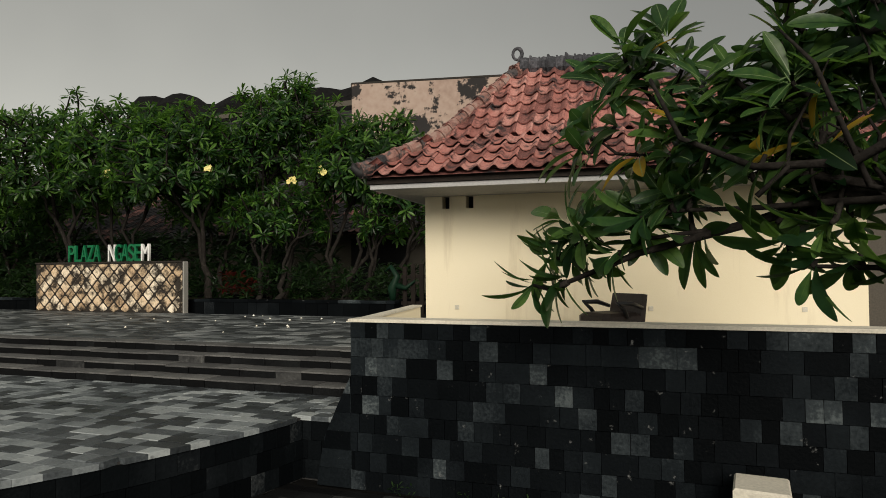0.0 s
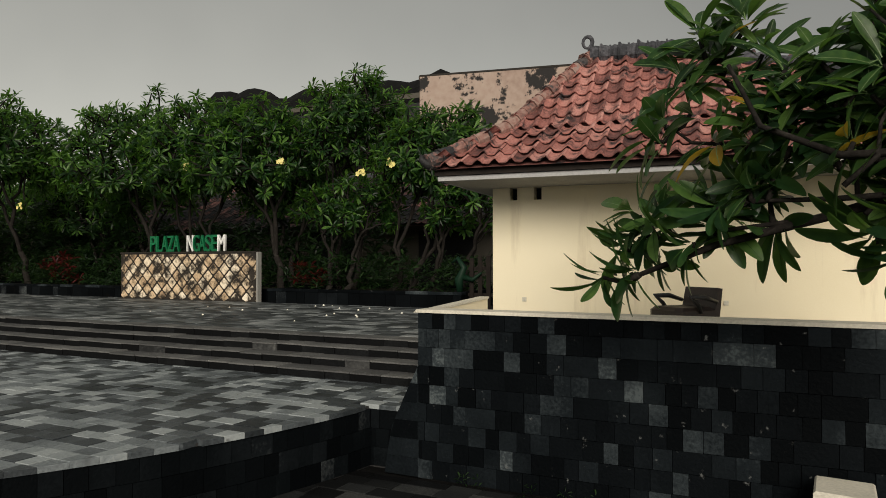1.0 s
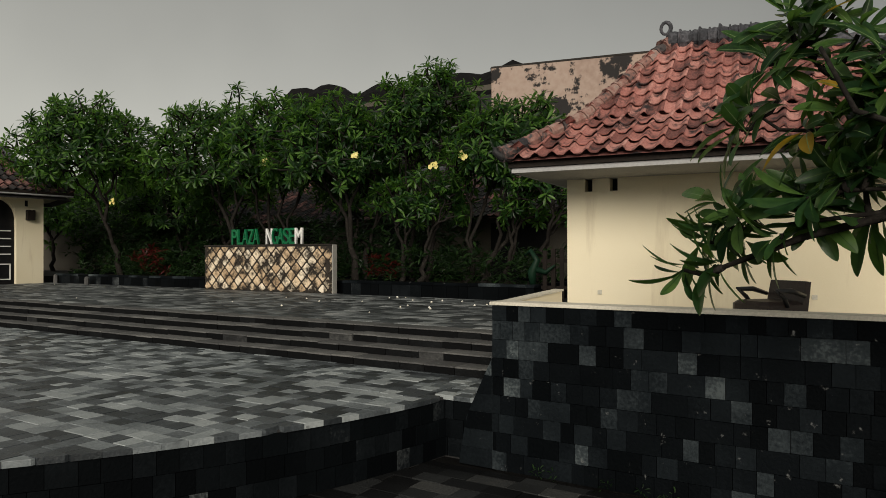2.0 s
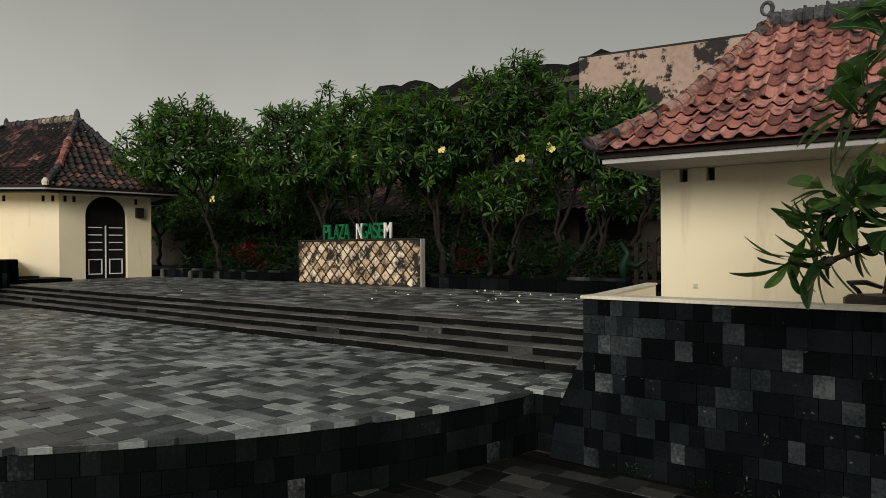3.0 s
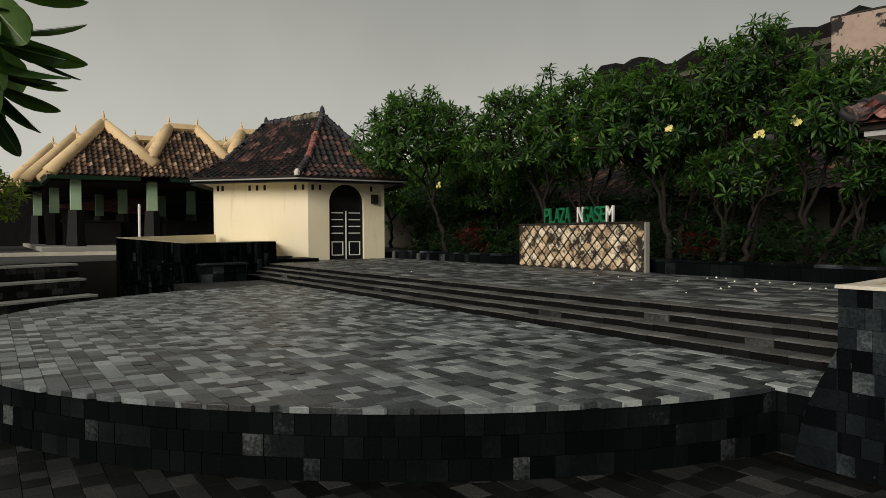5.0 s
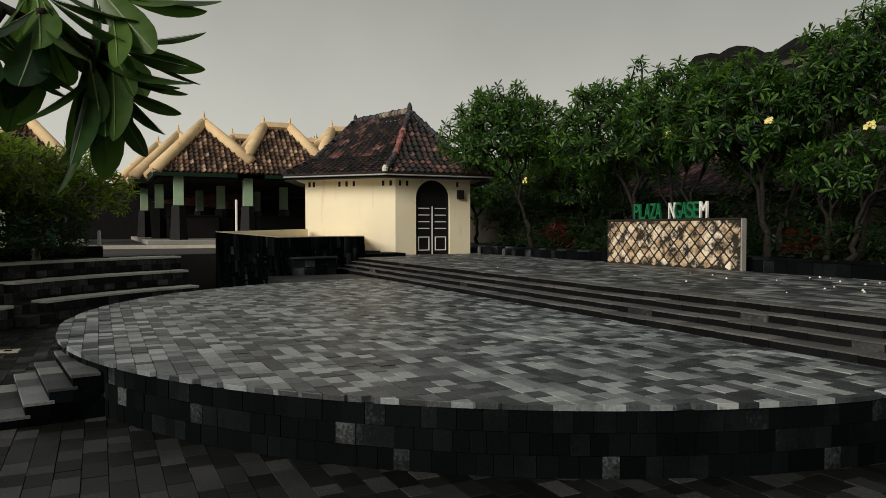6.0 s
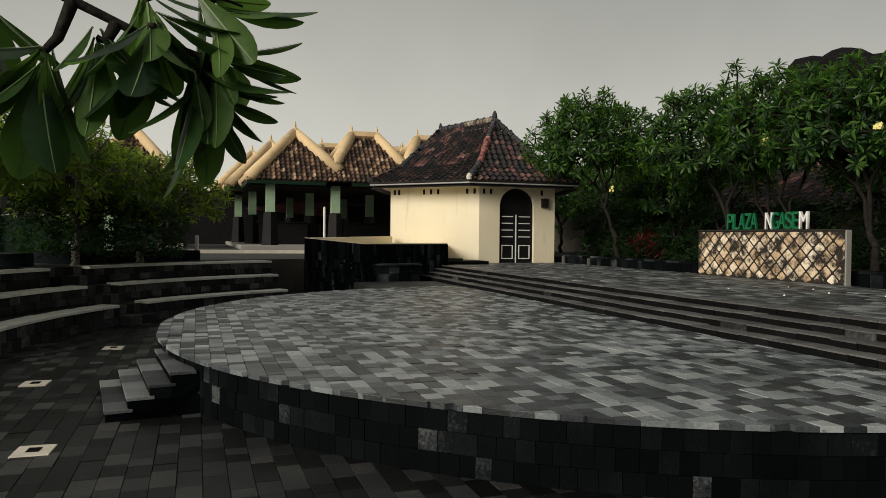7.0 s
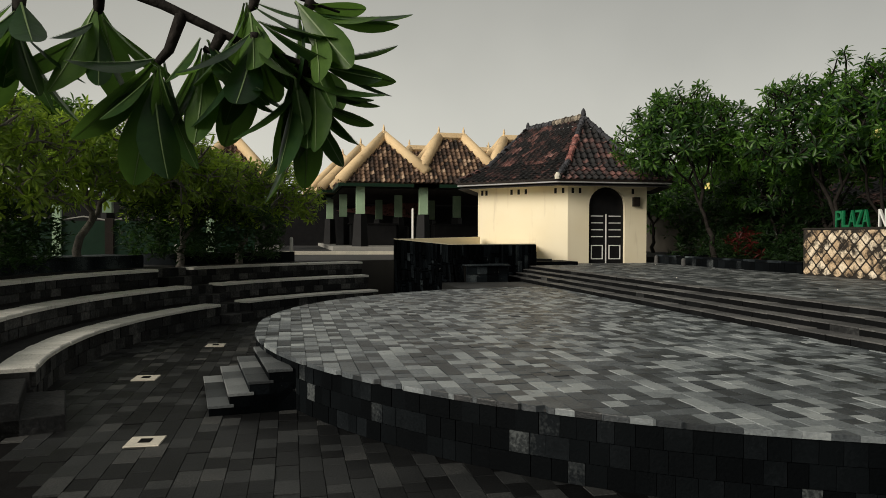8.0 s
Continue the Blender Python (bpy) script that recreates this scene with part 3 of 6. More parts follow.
    ridge_line((B[1][0], B[1][1], B[1][2] + 0.05), (C[1][0], C[1][1], C[1][2] + 0.05), 9, 0.085, M_RIDGE, h)
    # curled finial
    fin = Shape()
    pts = [(C[0][0] - 0.02, C[0][1], C[0][2] + 0.1)]
    for i in range(12):
        a = radians(-60 + i * 30)
        pts.append((C[0][0] - 0.05 + 0.06 * math.cos(a), C[0][1], C[0][2] + 0.22 + 0.075 * math.sin(a)))
    fin.tube(pts, [0.035] + [0.03 - 0.0012 * i for i in range(12)], 6)
    part("finial", fin, M_RIDGE, h, "curled grey ridge ornament", True)
    # curled eave tip
    fin = Shape().tube([(A[0][0] + 0.05, A[0][1] + 0.05, zb + 0.03), (A[0][0] - 0.05, A[0][1] - 0.05, zb + 0.04), (A[0][0] - 0.1, A[0][1] - 0.08, zb + 0.09), (A[0][0] - 0.1, A[0][1] - 0.08, zb + 0.14)],
                      [0.06, 0.05, 0.036, 0.015], 7)
    part("eave_tip", fin, M_TILE_OLD, h, "curled terracotta eave tip", True)
    for x in (-2.59, -0.37, 1.18):
        part("outlet", Shape().box(x - 0.025, y0 - 0.012, 1.515, x + 0.025, y0 - 0.001, 1.565, 0.004), M_CAP, h, "small wall outlet plate")
    h.matrix_world = Matrix.Translation((-3.3, 6.42, 0)) @ Matrix.Rotation(radians(5.5), 4, "Z") @ Matrix.Translation((3.3, -6.3, 0))
    return h


near_house()


def kiosk():
    """Many-sided house with arched double door."""
    h = thing("kiosk_house", "cream many-sided kiosk with dark weathered roof and arched black door", "house")
    foot = [(-24.6, 9.54), (-24.6, 12.75), (-27.5, 13.8), (-30.8, 13.6), (-32.2, 11.2), (-30.6, 8.3), (-27.3, 6.8)]
    cx, cy = -28.2, 10.5
    zt = 3.95
    w = Shape()
    n = len(foot)
    for i in range(1, n):
        (ax, ay), (bx, by) = foot[i], foot[(i + 1) % n]
        d = Vector((bx - ax, by - ay)).normalized()
        nin = Vector((-d.y, d.x)) * 0.2
        w.prism([(ax, ay), (bx, by), (bx + nin.x, by + nin.y), (ax + nin.x, ay + nin.y)], 0.9, zt)
    # door wall with an arched opening through it
    X, ya, yb, y0, y1 = -24.6, 9.54, 12.75, 10.39, 11.85
    zs, zc = 3.2, 3.2
    r = (y1 - y0) / 2
    ym = (y0 + y1) / 2
    w.box(X - 0.2, ya, 0.9, X, y0, zt); w.box(X - 0.2, y1, 0.9, X, yb, zt)
    N = 12
    for i in range(N):
        a, b = math.pi * i / N, math.pi * (i + 1) / N
        p, q = (ym - r * math.cos(a), zs + 0.92 * r * math.sin(a)), (ym - r * math.cos(b), zs + 0.92 * r * math.sin(b))
        w.add([(X, *p), (X, *q), (X, q[0], zt), (X, p[0], zt), (X - 0.2, *p), (X - 0.2, *q), (X - 0.2, q[0], zt), (X - 0.2, p[0], zt)],
              [(0, 1, 2, 3), (7, 6, 5, 4), (0, 4, 5, 1)])
    part("wall", w, M_CREAM, h)
    back = Shape()
    back.box(X - 0.19, y0 - 0.1, 0.95, X - 0.15, y1 + 0.1, zt)
    door = part("door", back, M_BLACK, h, "closed black double door under an arch")
    for s in (-1, 1):
        a, b = (y0 + 0.03, ym - 0.02) if s < 0 else (ym + 0.02, y1 - 0.03)
        part("door_leaf", Shape().box(X - 0.149, a, 1.0, X - 0.11, b, 2.93, 0.005), M_BLACK, door)
        lo_, hi_ = a + 0.1, b - 0.1
        for z in (1.98, 2.24, 2.5, 2.76):
            part("glazing_bar", Shape().box(X - 0.108, lo_, z, X - 0.085, hi_, z + 0.035), M_WHITE, door, "white-painted bar")
        fr = Shape()
        z0_, z1_ = 1.14, 1.68
        fr.box(X - 0.108, lo_, z0_, X - 0.085, hi_, z0_ + 0.035); fr.box(X - 0.108, lo_, z1_ - 0.035, X - 0.085, hi_, z1_)
        fr.box(X - 0.108, lo_, z0_ + 0.035, X - 0.085, lo_ + 0.035, z1_ - 0.035); fr.box(X - 0.108, hi_ - 0.035, z0_ + 0.035, X - 0.085, hi_, z1_ - 0.035)
        part("panel_frame", fr, M_WHITE, door, "white-painted panel border")
    part("meeting_stile", Shape().box(X - 0.108, ym - 0.02, 1.0, X - 0.08, ym + 0.02, 2.85), M_WHITE, door, "white centre stile")
    part("bracket_box", Shape().box(X + 0.003, 12.15, 3.15, X + 0.16, 12.4, 3.5, 0.01), M_DARKWOOD, h, "small dark box fixed to the wall")
    # small vents under the eave
    for (ax, ay), (bx, by), ts in (((-24.6, 9.54), (-27.3, 6.8), (0.05, 0.13, 0.45, 0.53, 0.61, 0.9, 0.95)), ((-24.6, 9.54), (-24.6, 12.75), (0.06, 0.15, 0.82))):
        d = Vector((bx - ax, by - ay)).normalized()
        o = Vector((d.y, -d.x)) * (1 if ax != bx else -1)
        if ax != bx:
            o = Vector((0.75, -0.66))
        else:
            o = Vector((1, 0))
        L = math.hypot(bx - ax, by - ay)
        for t in ts:
            c = Vector((ax, ay)) + d * (t * L)
            q = [c - d * 0.05 + o * 0.004, c + d * 0.05 + o * 0.004, c + d * 0.05 - o * 0.03, c - d * 0.05 - o * 0.03]
            part("vent", Shape().prism([tuple(v) for v in q], 3.62, 3.82), M_BLACK, h)
    # roof
    def out(p, k):
        v = Vector((p[0] - cx, p[1] - cy)); return (cx + v.x * k, cy + v.y * k)
    eave = [out(p, 1.24) for p in foot]
    eave[0] = (-23.9, 8.85)
    ze = 3.98
    sof = Shape().prism([(cx + (x - cx) * 0.97, cy + (y - cy) * 0.97) for x, y in eave], ze - 0.02, ze + 0.02)
    part("soffit", sof, M_CREAM, h, "cream eave soffit")
    for i in range(n):
        (ax, ay), (bx, by) = eave[i], eave[(i + 1) % n]
        part("fascia", Shape().tube([(ax, ay, ze + 0.0), (bx, by, ze + 0.0)], [0.032, 0.032], 6), M_FASCIA, h, "thin pale fascia")
        part("eave_batten", Shape().tube([(ax, ay, ze + 0.075), (bx, by, ze + 0.075)], [0.06, 0.06], 4), M_DARKWOOD, h, "dark timber eave batten")
    T, L2 = Vector((-26.6, 11.0, 6.74)), Vector((-30.1, 9.86, 6.72))
    tops = [T, T, T, L2, L2, L2, L2]
    deck = Shape()
    vs = [(x, y, ze + 0.08) for x, y in eave]
    mids = []
    for (x, y), t in zip(eave, tops):
        m = Vector((x, y, ze + 0.08)).lerp(t, 0.4); m.z -= 0.36
        mids.append(m)
    vs += [tuple(m) for m in mids] + [tuple(t) for t in tops]
    fs = []
    for i in range(n):
        j = (i + 1) % n
        fs += [(i, j, n + j, n + i), (n + i, n + j, 2 * n + j, 2 * n + i)]
    deck.add([(x, y, z - 0.22) for x, y, z in vs], fs)
    part("roof_deck", deck, M_TILE_OLD, h)
    tl = []
    for i in (6, 0, 5):
        j = (i + 1) % n
        e0, e1 = Vector(vs[i]), Vector(vs[j])
        tl += slope_tiles([e0, e1, mids[j], mids[i]], 0.26, 0.3, 0.085)
        a, b = tops[i], tops[j]
        tl += slope_tiles([mids[i], mids[j], b, a], 0.26, 0.3, 0.085)
    lay_tiles(tl, 0.26, 0.3, 0.085, M_TILE_OLD, h, 280, rng)
    for i in (0, 1, 6):
        a, m, t = Vector(vs[i]), mids[i], tops[i]
        up = Vector((0, 0, 0.09))
        mid2 = m.lerp(t, 0.55)
        ridge_line(a + up, m + up, 8, 0.1, M_TILE_OLD if i else M_RIDGE, h)
        ridge_line(m + up, mid2 + up, 6, 0.115, M_RIDGE if i else M_TILE, h)
        ridge_line(mid2 + up, t + up, 6, 0.1, M_RIDGE, h)
    Q = T.lerp(L2, 0.5)
    ridge_line(T + Vector((0, 0, 0.08)), Q + Vector((0, 0, 0.08)), 9, 0.14, M_RIDGE_PALE, h)
    ridge_line(Q + Vector((0, 0, 0.08)), L2 + Vector((0, 0, 0.08)), 8, 0.13, M_RIDGE, h)
    for p, s in ((T, 0.7), (L2, 0.55)):
        f = Shape().lathe(p.x, p.y, [(0.15 * s, p.z + 0.1), (0.17 * s, p.z + 0.2), (0.13 * s, p.z + 0.22 + 0.16 * s), (0.06 * s, p.z + 0.22 + 0.28 * s), (0.02, p.z + 0.22 + 0.32 * s)], 8)
        part("finial", f, M_RIDGE, h, "rounded grey ridge ornament", True)
    a = Vector(vs[0])
    part("eave_knob", Shape().lathe(a.x, a.y, [(0.1, a.z + 0.02), (0.12, a.z + 0.14), (0.05, a.z + 0.26)], 8), M_CAP, h, "small pale knob on the eave corner")
    return h


kiosk()


# ---- low terrace in front of the kiosk ----
def slab_wall(wall, a, b, za, zb, low, flare, n, rk, material):
    """Rough upright slabs of uneven width and height clothing a wall from a to b, its foot flaring out."""
    a, b = Vector(a), Vector(b)
    d = (b - a).normalized()
    o = Vector((d.y, -d.x))
    cuts = [0.0]
    while cuts[-1] < 1:
        cuts.append(cuts[-1] + rk.uniform(0.6, 1.4) / n)
    cuts[-1] = 1.0
    for u0, u1 in zip(cuts, cuts[1:]):
        ws = [0.0] + sorted(rk.uniform(0.2, 0.85) for _ in range(4 if flare else 2)) + [1.0]
        for w0, w1 in zip(ws, ws[1:]):
            out_ = rk.uniform(0.0, 0.06)
            ins, face = [], []
            for u, w in ((u0, w1), (u1, w1), (u1, w0), (u0, w0)):
                p = a.lerp(b, u) + o * (flare * w * w)
                z = (za + (zb - za) * u) * (1 - w) + low * w
                ins.append((p.x, p.y, z))
                g = 0.012
                uu, ww = u + (g if u == u0 else -g) * 0.6 / 2, w + (g if w == w0 else -g)
                p = a.lerp(b, uu) + o * (flare * ww * ww + 0.02 + out_ + rk.uniform(-0.012, 0.012))
                face.append((p.x, p.y, (za + (zb - za) * uu) * (1 - ww) + low * ww))
            part("cladding_stone", Shape().add(ins + face, [(4, 5, 6, 7), (0, 1, 5, 4), (1, 2, 6, 5), (2, 3, 7, 6), (3, 0, 4, 7)]), material, wall)


def kiosk_terrace():
    rk = random.Random(41)
    P0, P1, P2 = (-21.0, 2.47), (-21.06, 4.29), (-22.8, 7.63)
    z0, z1 = 1.89, 1.72
    wall = tagged(new("wall_kiosk_terrace"), "dark flared retaining wall of rough stone slabs before the kiosk", "wall", kind="structure")
    for a, b, za, zb in ((P0, P1, z0, z1), (P1, P2, z1, z1)):
        q = [(a[0], a[1]), (b[0], b[1]), (b[0] - 0.2, b[1] + 0.05), (a[0] - 0.2, a[1] + 0.05)]
        core = Shape().add([(*p, -0.05) for p in q] + [(q[0][0], q[0][1], za), (q[1][0], q[1][1], zb), (q[2][0], q[2][1], zb), (q[3][0], q[3][1], za)],
                           [(3, 2, 1, 0), (4, 5, 6, 7), (0, 1, 5, 4), (1, 2, 6, 5), (2, 3, 7, 6), (3, 0, 4, 7)])
        part("core", core, M_JOINT, wall)
        cap_ = Shape().add([(q[0][0] + 0.05, q[0][1], za + 0.003), (q[1][0] + 0.05, q[1][1], zb + 0.003), (q[2][0] - 0.1, q[2][1], zb + 0.003), (q[3][0] - 0.1, q[3][1], za + 0.003),
                            (q[0][0] + 0.05, q[0][1], za + 0.028), (q[1][0] + 0.05, q[1][1], zb + 0.028), (q[2][0] - 0.1, q[2][1], zb + 0.028), (q[3][0] - 0.1, q[3][1], za + 0.028)],
                           [(3, 2, 1, 0), (4, 5, 6, 7), (0, 1, 5, 4), (1, 2, 6, 5), (2, 3, 7, 6), (3, 0, 4, 7)])
        part("capping", cap_, M_CREAM, wall, "cream painted wall top")
    slab_wall(wall, P0, P1, z0, z1, 0.2, 0.42, 22, rk, M_WALLSTONE)
    slab_wall(wall, P1, (-21.32, 4.8), z1, z1, 0.2, 0.42, 7, rk, M_WALLSTONE)
    slab_wall(wall, (-21.32, 4.8), P2, z1, z1, 0.6, 0.0, 20, rk, M_WALLSTONE)
    # low block between wall and steps
    block = thing("stone_block", "low dark stone block beside the plaza steps", "block")
    q = [(-20.8, 4.66), (-20.75, 6.0), (-21.8, 6.1), (-21.3, 4.66)]
    part("core", Shape().prism(q, -0.02, 1.08), M_JOINT, block)
    for k in range(4):
        y0, y1 = 4.67 + 0.33 * k, 4.67 + 0.33 * (k + 1) - 0.012
        for c in range(2):
            part("facing_stone", Shape().box(-20.78, y0, 0.58 + 0.25 * c, -20.7 + rk.uniform(0, 0.03), y1, 0.82 + 0.25 * c), M_WALLSTONE, block)
    part("top_slab", Shape().prism([(-20.64, 4.63), (-20.6, 6.04), (-21.78, 6.14), (-21.25, 4.63)], 1.083, 1.12, 0.01), M_WALLSTONE, block)
    d = Shape()
    a, b = Vector((P0[0] - 0.26, P0[1] + 0.14, z0 + 0.015)), Vector((-27.0, 6.6, 1.97))
    side = Vector((0.09, 0.18, 0))
    lo_ = Vector((0, 0, -1.4))
    d.add([a + lo_, b + lo_, b + side + lo_, a + side + lo_, a, b, b + side, a + side], [(0, 1, 5, 4), (3, 2, 6, 7), (4, 5, 6, 7), (1, 2, 6, 5), (0, 3, 7, 4)])
    structure("wall_kiosk_parapet", d, M_CREAM, "cream inner face of the kiosk terrace parapet")
    fl_ = Shape().prism([(-21.25, 2.8), (-21.3, 4.35), (-23.0, 7.6), (-25.4, 8.5), (-27.0, 6.75)], 0.1, 1.7)
    structure("kiosk_terrace_floor", fl_, M_CREAM, "cream plastered top of the raised platform before the kiosk")
    structure("kiosk_step", Shape().box(-24.55, 7.75, 0.9, -23.05, 9.3, 1.12, 0.01), M_WALLSTONE, "dark stone step beside the kiosk wall")
    structure("stage_apron", Shape().box(-20.7, 3.9, -0.05, -18.3, Y_BOT + 0.1, Z_STAGE - 0.012, 0.006), M_GROUND, "dark paving between the stage and the terrace wall")


kiosk_terrace()


# ---- curved stone seats ----
def ring_quad(r0, r1, a0, a1):
    return [(CX + rr * math.cos(t), CY + rr * math.sin(t)) for rr, t in ((r0, a0), (r0, a1), (r1, a1), (r1, a0))][::-1]


def seats():
    rs = random.Random(91)
    tiers = ((10.1, 0.45, 0.0), (10.95, 0.83, 0.45), (11.8, 1.2, 0.83))
    ends = (((-78.5, -122.5), (-78.5, -122.8), (-78.5, -122.3)), ((-128.0, -153.4), (-128.2, -154.6), (-127.8, -156.0)))
    for ri, run in enumerate(ends):
        for ti, (r, z, low) in enumerate(tiers):
            a0, e1 = radians(run[ti][0]), radians(run[ti][1])
            b = thing("stone_bench", "curved dark stone bench with a pale worn top slab", "bench", "curved stone seats")
            nseg = 30 if ri == 0 else 18
            part("body", arc_ring(r + 0.03, 12.8, a0, e1, -0.05, z - 0.06, nseg), M_BED, b)
            # facing stones in two courses
            nst = int((a0 - e1) * r / 0.3)
            for c in range(2):
                z0, z1 = low + (z - 0.07 - low) * c / 2, low + (z - 0.07 - low) * (c + 1) / 2
                for i in range(nst):
                    s0 = (i + 0.5 * c) / nst
                    s1 = min(1.0, (i + 1 + 0.5 * c) / nst)
                    if s1 - s0 < 0.2 / nst:
                        continue
                    q = ring_quad(r - 0.005 - rs.uniform(0, 0.025), r + 0.06, a0 + (e1 - a0) * (s0 + 0.02 / nst), a0 + (e1 - a0) * (s1 - 0.02 / nst))
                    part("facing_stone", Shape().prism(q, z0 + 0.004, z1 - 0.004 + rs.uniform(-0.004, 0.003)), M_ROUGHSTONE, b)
            for i in range(nseg):
                b0, b1 = a0 + (e1 - a0) * (i + 0.012) / nseg, a0 + (e1 - a0) * (i + 0.988) / nseg
                q = ring_quad(r - 0.035 - rs.uniform(0, 0.012), r + 0.4, b0, b1)
                part("slab", Shape().prism(q, z - 0.06, z + rs.uniform(-0.006, 0.004), 0.014), M_SEATCAP, b)
    # aisle steps between the two runs
    aisle = tagged(new("aisle_steps"), "dark stone steps between the seats", "steps", kind="structure")
    for k in range(6):
        r = 9.85 + k * 0.43
        for j in range(4):
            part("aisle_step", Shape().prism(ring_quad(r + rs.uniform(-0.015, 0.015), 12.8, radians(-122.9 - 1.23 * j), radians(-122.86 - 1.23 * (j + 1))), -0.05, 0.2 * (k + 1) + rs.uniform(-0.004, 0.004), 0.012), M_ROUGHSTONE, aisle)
    aisle = tagged(new("aisle_steps"), "dark stone steps at the end of a seat row", "steps", kind="structure")
    for k in range(3):
        r = 9.75 + k * 0.4
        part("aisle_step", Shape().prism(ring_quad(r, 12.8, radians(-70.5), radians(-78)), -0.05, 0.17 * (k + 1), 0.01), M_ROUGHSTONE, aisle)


seats()


# ---- sign board ----
def sign():
    s = thing("plaza_sign", "mouldy cream diamond-tiled sign wall with green and white letters", "sign")
    x0, x1, y, zb, zt = -16.22, -11.46, 12.8, Z_PLAZA, 2.2
    part("backing", Shape().box(x0, y, zb - 0.05, x1, y + 0.1, zt, 0.01), M_MOULD, s)
    part("end_post", Shape().box(x1 + 0.002, y - 0.02, zb - 0.05, x1 + 0.04, y + 0.12, zt + 0.02, 0.01), M_CONCRETE, s)
    part("coping", Shape().box(x0 - 0.02, y - 0.02, zt + 0.002, x1 - 0.002, y + 0.12, zt + 0.04, 0.01), M_MOULD, s)
    w, hh = 0.36, 0.36
    r = random.Random(8)
    for row in range(-1, 8):
        for col in range(-1, 15):
            cx = x0 + 0.12 + (col + (0.5 if row % 2 else 0)) * w
            cz = zb + 0.08 + row * hh / 2
            k, cut = 0.42, r.uniform(0.03, 0.16)
            raw = [(cx - w * k, cz), (cx, cz - hh * k), (cx + w * k, cz), (cx, cz + hh * k)]
            worn = []
            for (xa, za), (xb, zb_) in zip(raw, raw[1:] + raw[:1]):
                worn += [(xa + (xb - xa) * cut, za + (zb_ - za) * cut), (xb + (xa - xb) * cut, zb_ + (za - zb_) * cut)]
            poly = [(min(max(xa, x0 + 0.02), x1 - 0.02), min(max(za, zb + 0.01), zt - 0.02)) for xa, za in worn]
            if max(p[0] for p in poly) - min(p[0] for p in poly) < 0.08 or max(p[1] for p in poly) - min(p[1] for p in poly) < 0.08:
                continue
            d = 0.014 + r.random() * 0.006
            t = Shape().add([(a, y - 0.001, b) for a, b in poly] + [(a * 0.93 + cx * 0.07, y - d, b * 0.93 + cz * 0.07) for a, b in poly],
                            [tuple(range(8, 16))] + [(q, (q + 1) % 8, 8 + (q + 1) % 8, 8 + q) for q in range(8)])
            part("diamond_tile", t, M_DIAMOND, s)
    text, x = "PLAZA NGASEM", -15.15
    for i, ch in enumerate(text):
        if ch == " ":
            x += 0.28
            continue
        cu = bpy.data.curves.new("letter", "FONT")
        cu.body, cu.size, cu.extrude, cu.bevel_depth = ch, 0.6, 0.03, 0.003
        tmp = bpy.data.objects.new("letter", cu)
        me_ = bpy.data.meshes.new_from_object(tmp)
        bpy.data.objects.remove(tmp)
        xs = [v.co.x for v in me_.vertices]
        wd = max(xs) - min(xs)
        white = ch in "M" or (ch == "N")
        me_.materials.clear()
        me_.materials.append(M_WHITE if white else M_GREEN)
        ob = part("letter", me_, None, s, "white letter" if white else "green letter")
        fit_w = 0.218
        if ch == "M":
            fit_w = 0.25
        sc = fit_w / wd
        ob.matrix_basis = Matrix.Translation((x - min(xs) * sc, y + 0.06, zt + 0.05)) @ Matrix.Rotation(radians(90), 4, "X") @ Matrix.Diagonal((sc, 1.0, 1.0, 1))
        x += fit_w - 0.008
    for xx in (-15.0, -12.6):
        part("letter_rail", Shape().tube([(xx, y + 0.06, zt + 0.03), (xx, y + 0.06, zt + 0.16)], [0.012, 0.012], 5), M_DARKWOOD, s)


sign()


# ---- planter kerb, fence, shrubs ----
def planter(x0, x1, y0, y1, zb, zt, mat_=M_DRUM):
    p = thing("planter_kerb", "low dark stone planter kerb filled with soil", "planter")
    c = Shape()
    c.box(x0, y0 + 0.03, zb - 0.1, x1, y0 + 0.18, zt - 0.06)
    c.box(x0, y0 + 0.18, zb - 0.1, x0 + 0.18, y1, zt, 0.012); c.box(x1 - 0.18, y0 + 0.18, zb - 0.1, x1, y1, zt, 0.012)
    c.box(x0, y1, zb - 0.1, x1, y1 + 0.18, zt, 0.012)
    part("kerb", c, mat_, p)
    rk = random.Random(int(-x0 * 10))
    x = x0
    while x < x1 - 0.05:
        w = min(rk.choice((0.24, 0.3, 0.38)), x1 - x)
        part("facing_stone", Shape().box(x + 0.004, y0 - rk.uniform(0, 0.012), zb - 0.05, x + w - 0.004, y0 + 0.03, zt - 0.062), mat_, p)
        x += w
    x = x0 - 0.02
    while x < x1 - 0.05:
        w = min(rk.choice((0.45, 0.55, 0.6)), x1 + 0.02 - x)
        part("coping_stone", Shape().box(x + 0.003, y0 - 0.025, zt - 0.06, x + w - 0.003, y0 + 0.2, zt + rk.uniform(-0.004, 0.006), 0.012), M_WALLSTONE, p)
        x += w
    part("soil", Shape().box(x0 + 0.18, y0 + 0.18, zb - 0.1, x1 - 0.18, y1, zt - 0.08), M_SOIL, p)


planter(-24.3, -16.5, 13.0, 16.3, Z_PLAZA, 1.32)
planter(-11.1, -6.0, 12.8, 16.3, Z_PLAZA, 1.34)
planter(-16.4, -11.2, 13.3, 16.3, Z_PLAZA, 1.3)


# ---- leaves and trees ----
LEAF_S = (0.0, 0.1, 0.25, 0.42, 0.58, 0.72, 0.84, 0.93, 0.98, 1.0)
LEAF_W = (0.012, 0.032, 0.082, 0.125, 0.147, 0.14, 0.112, 0.07, 0.034, 0.0)


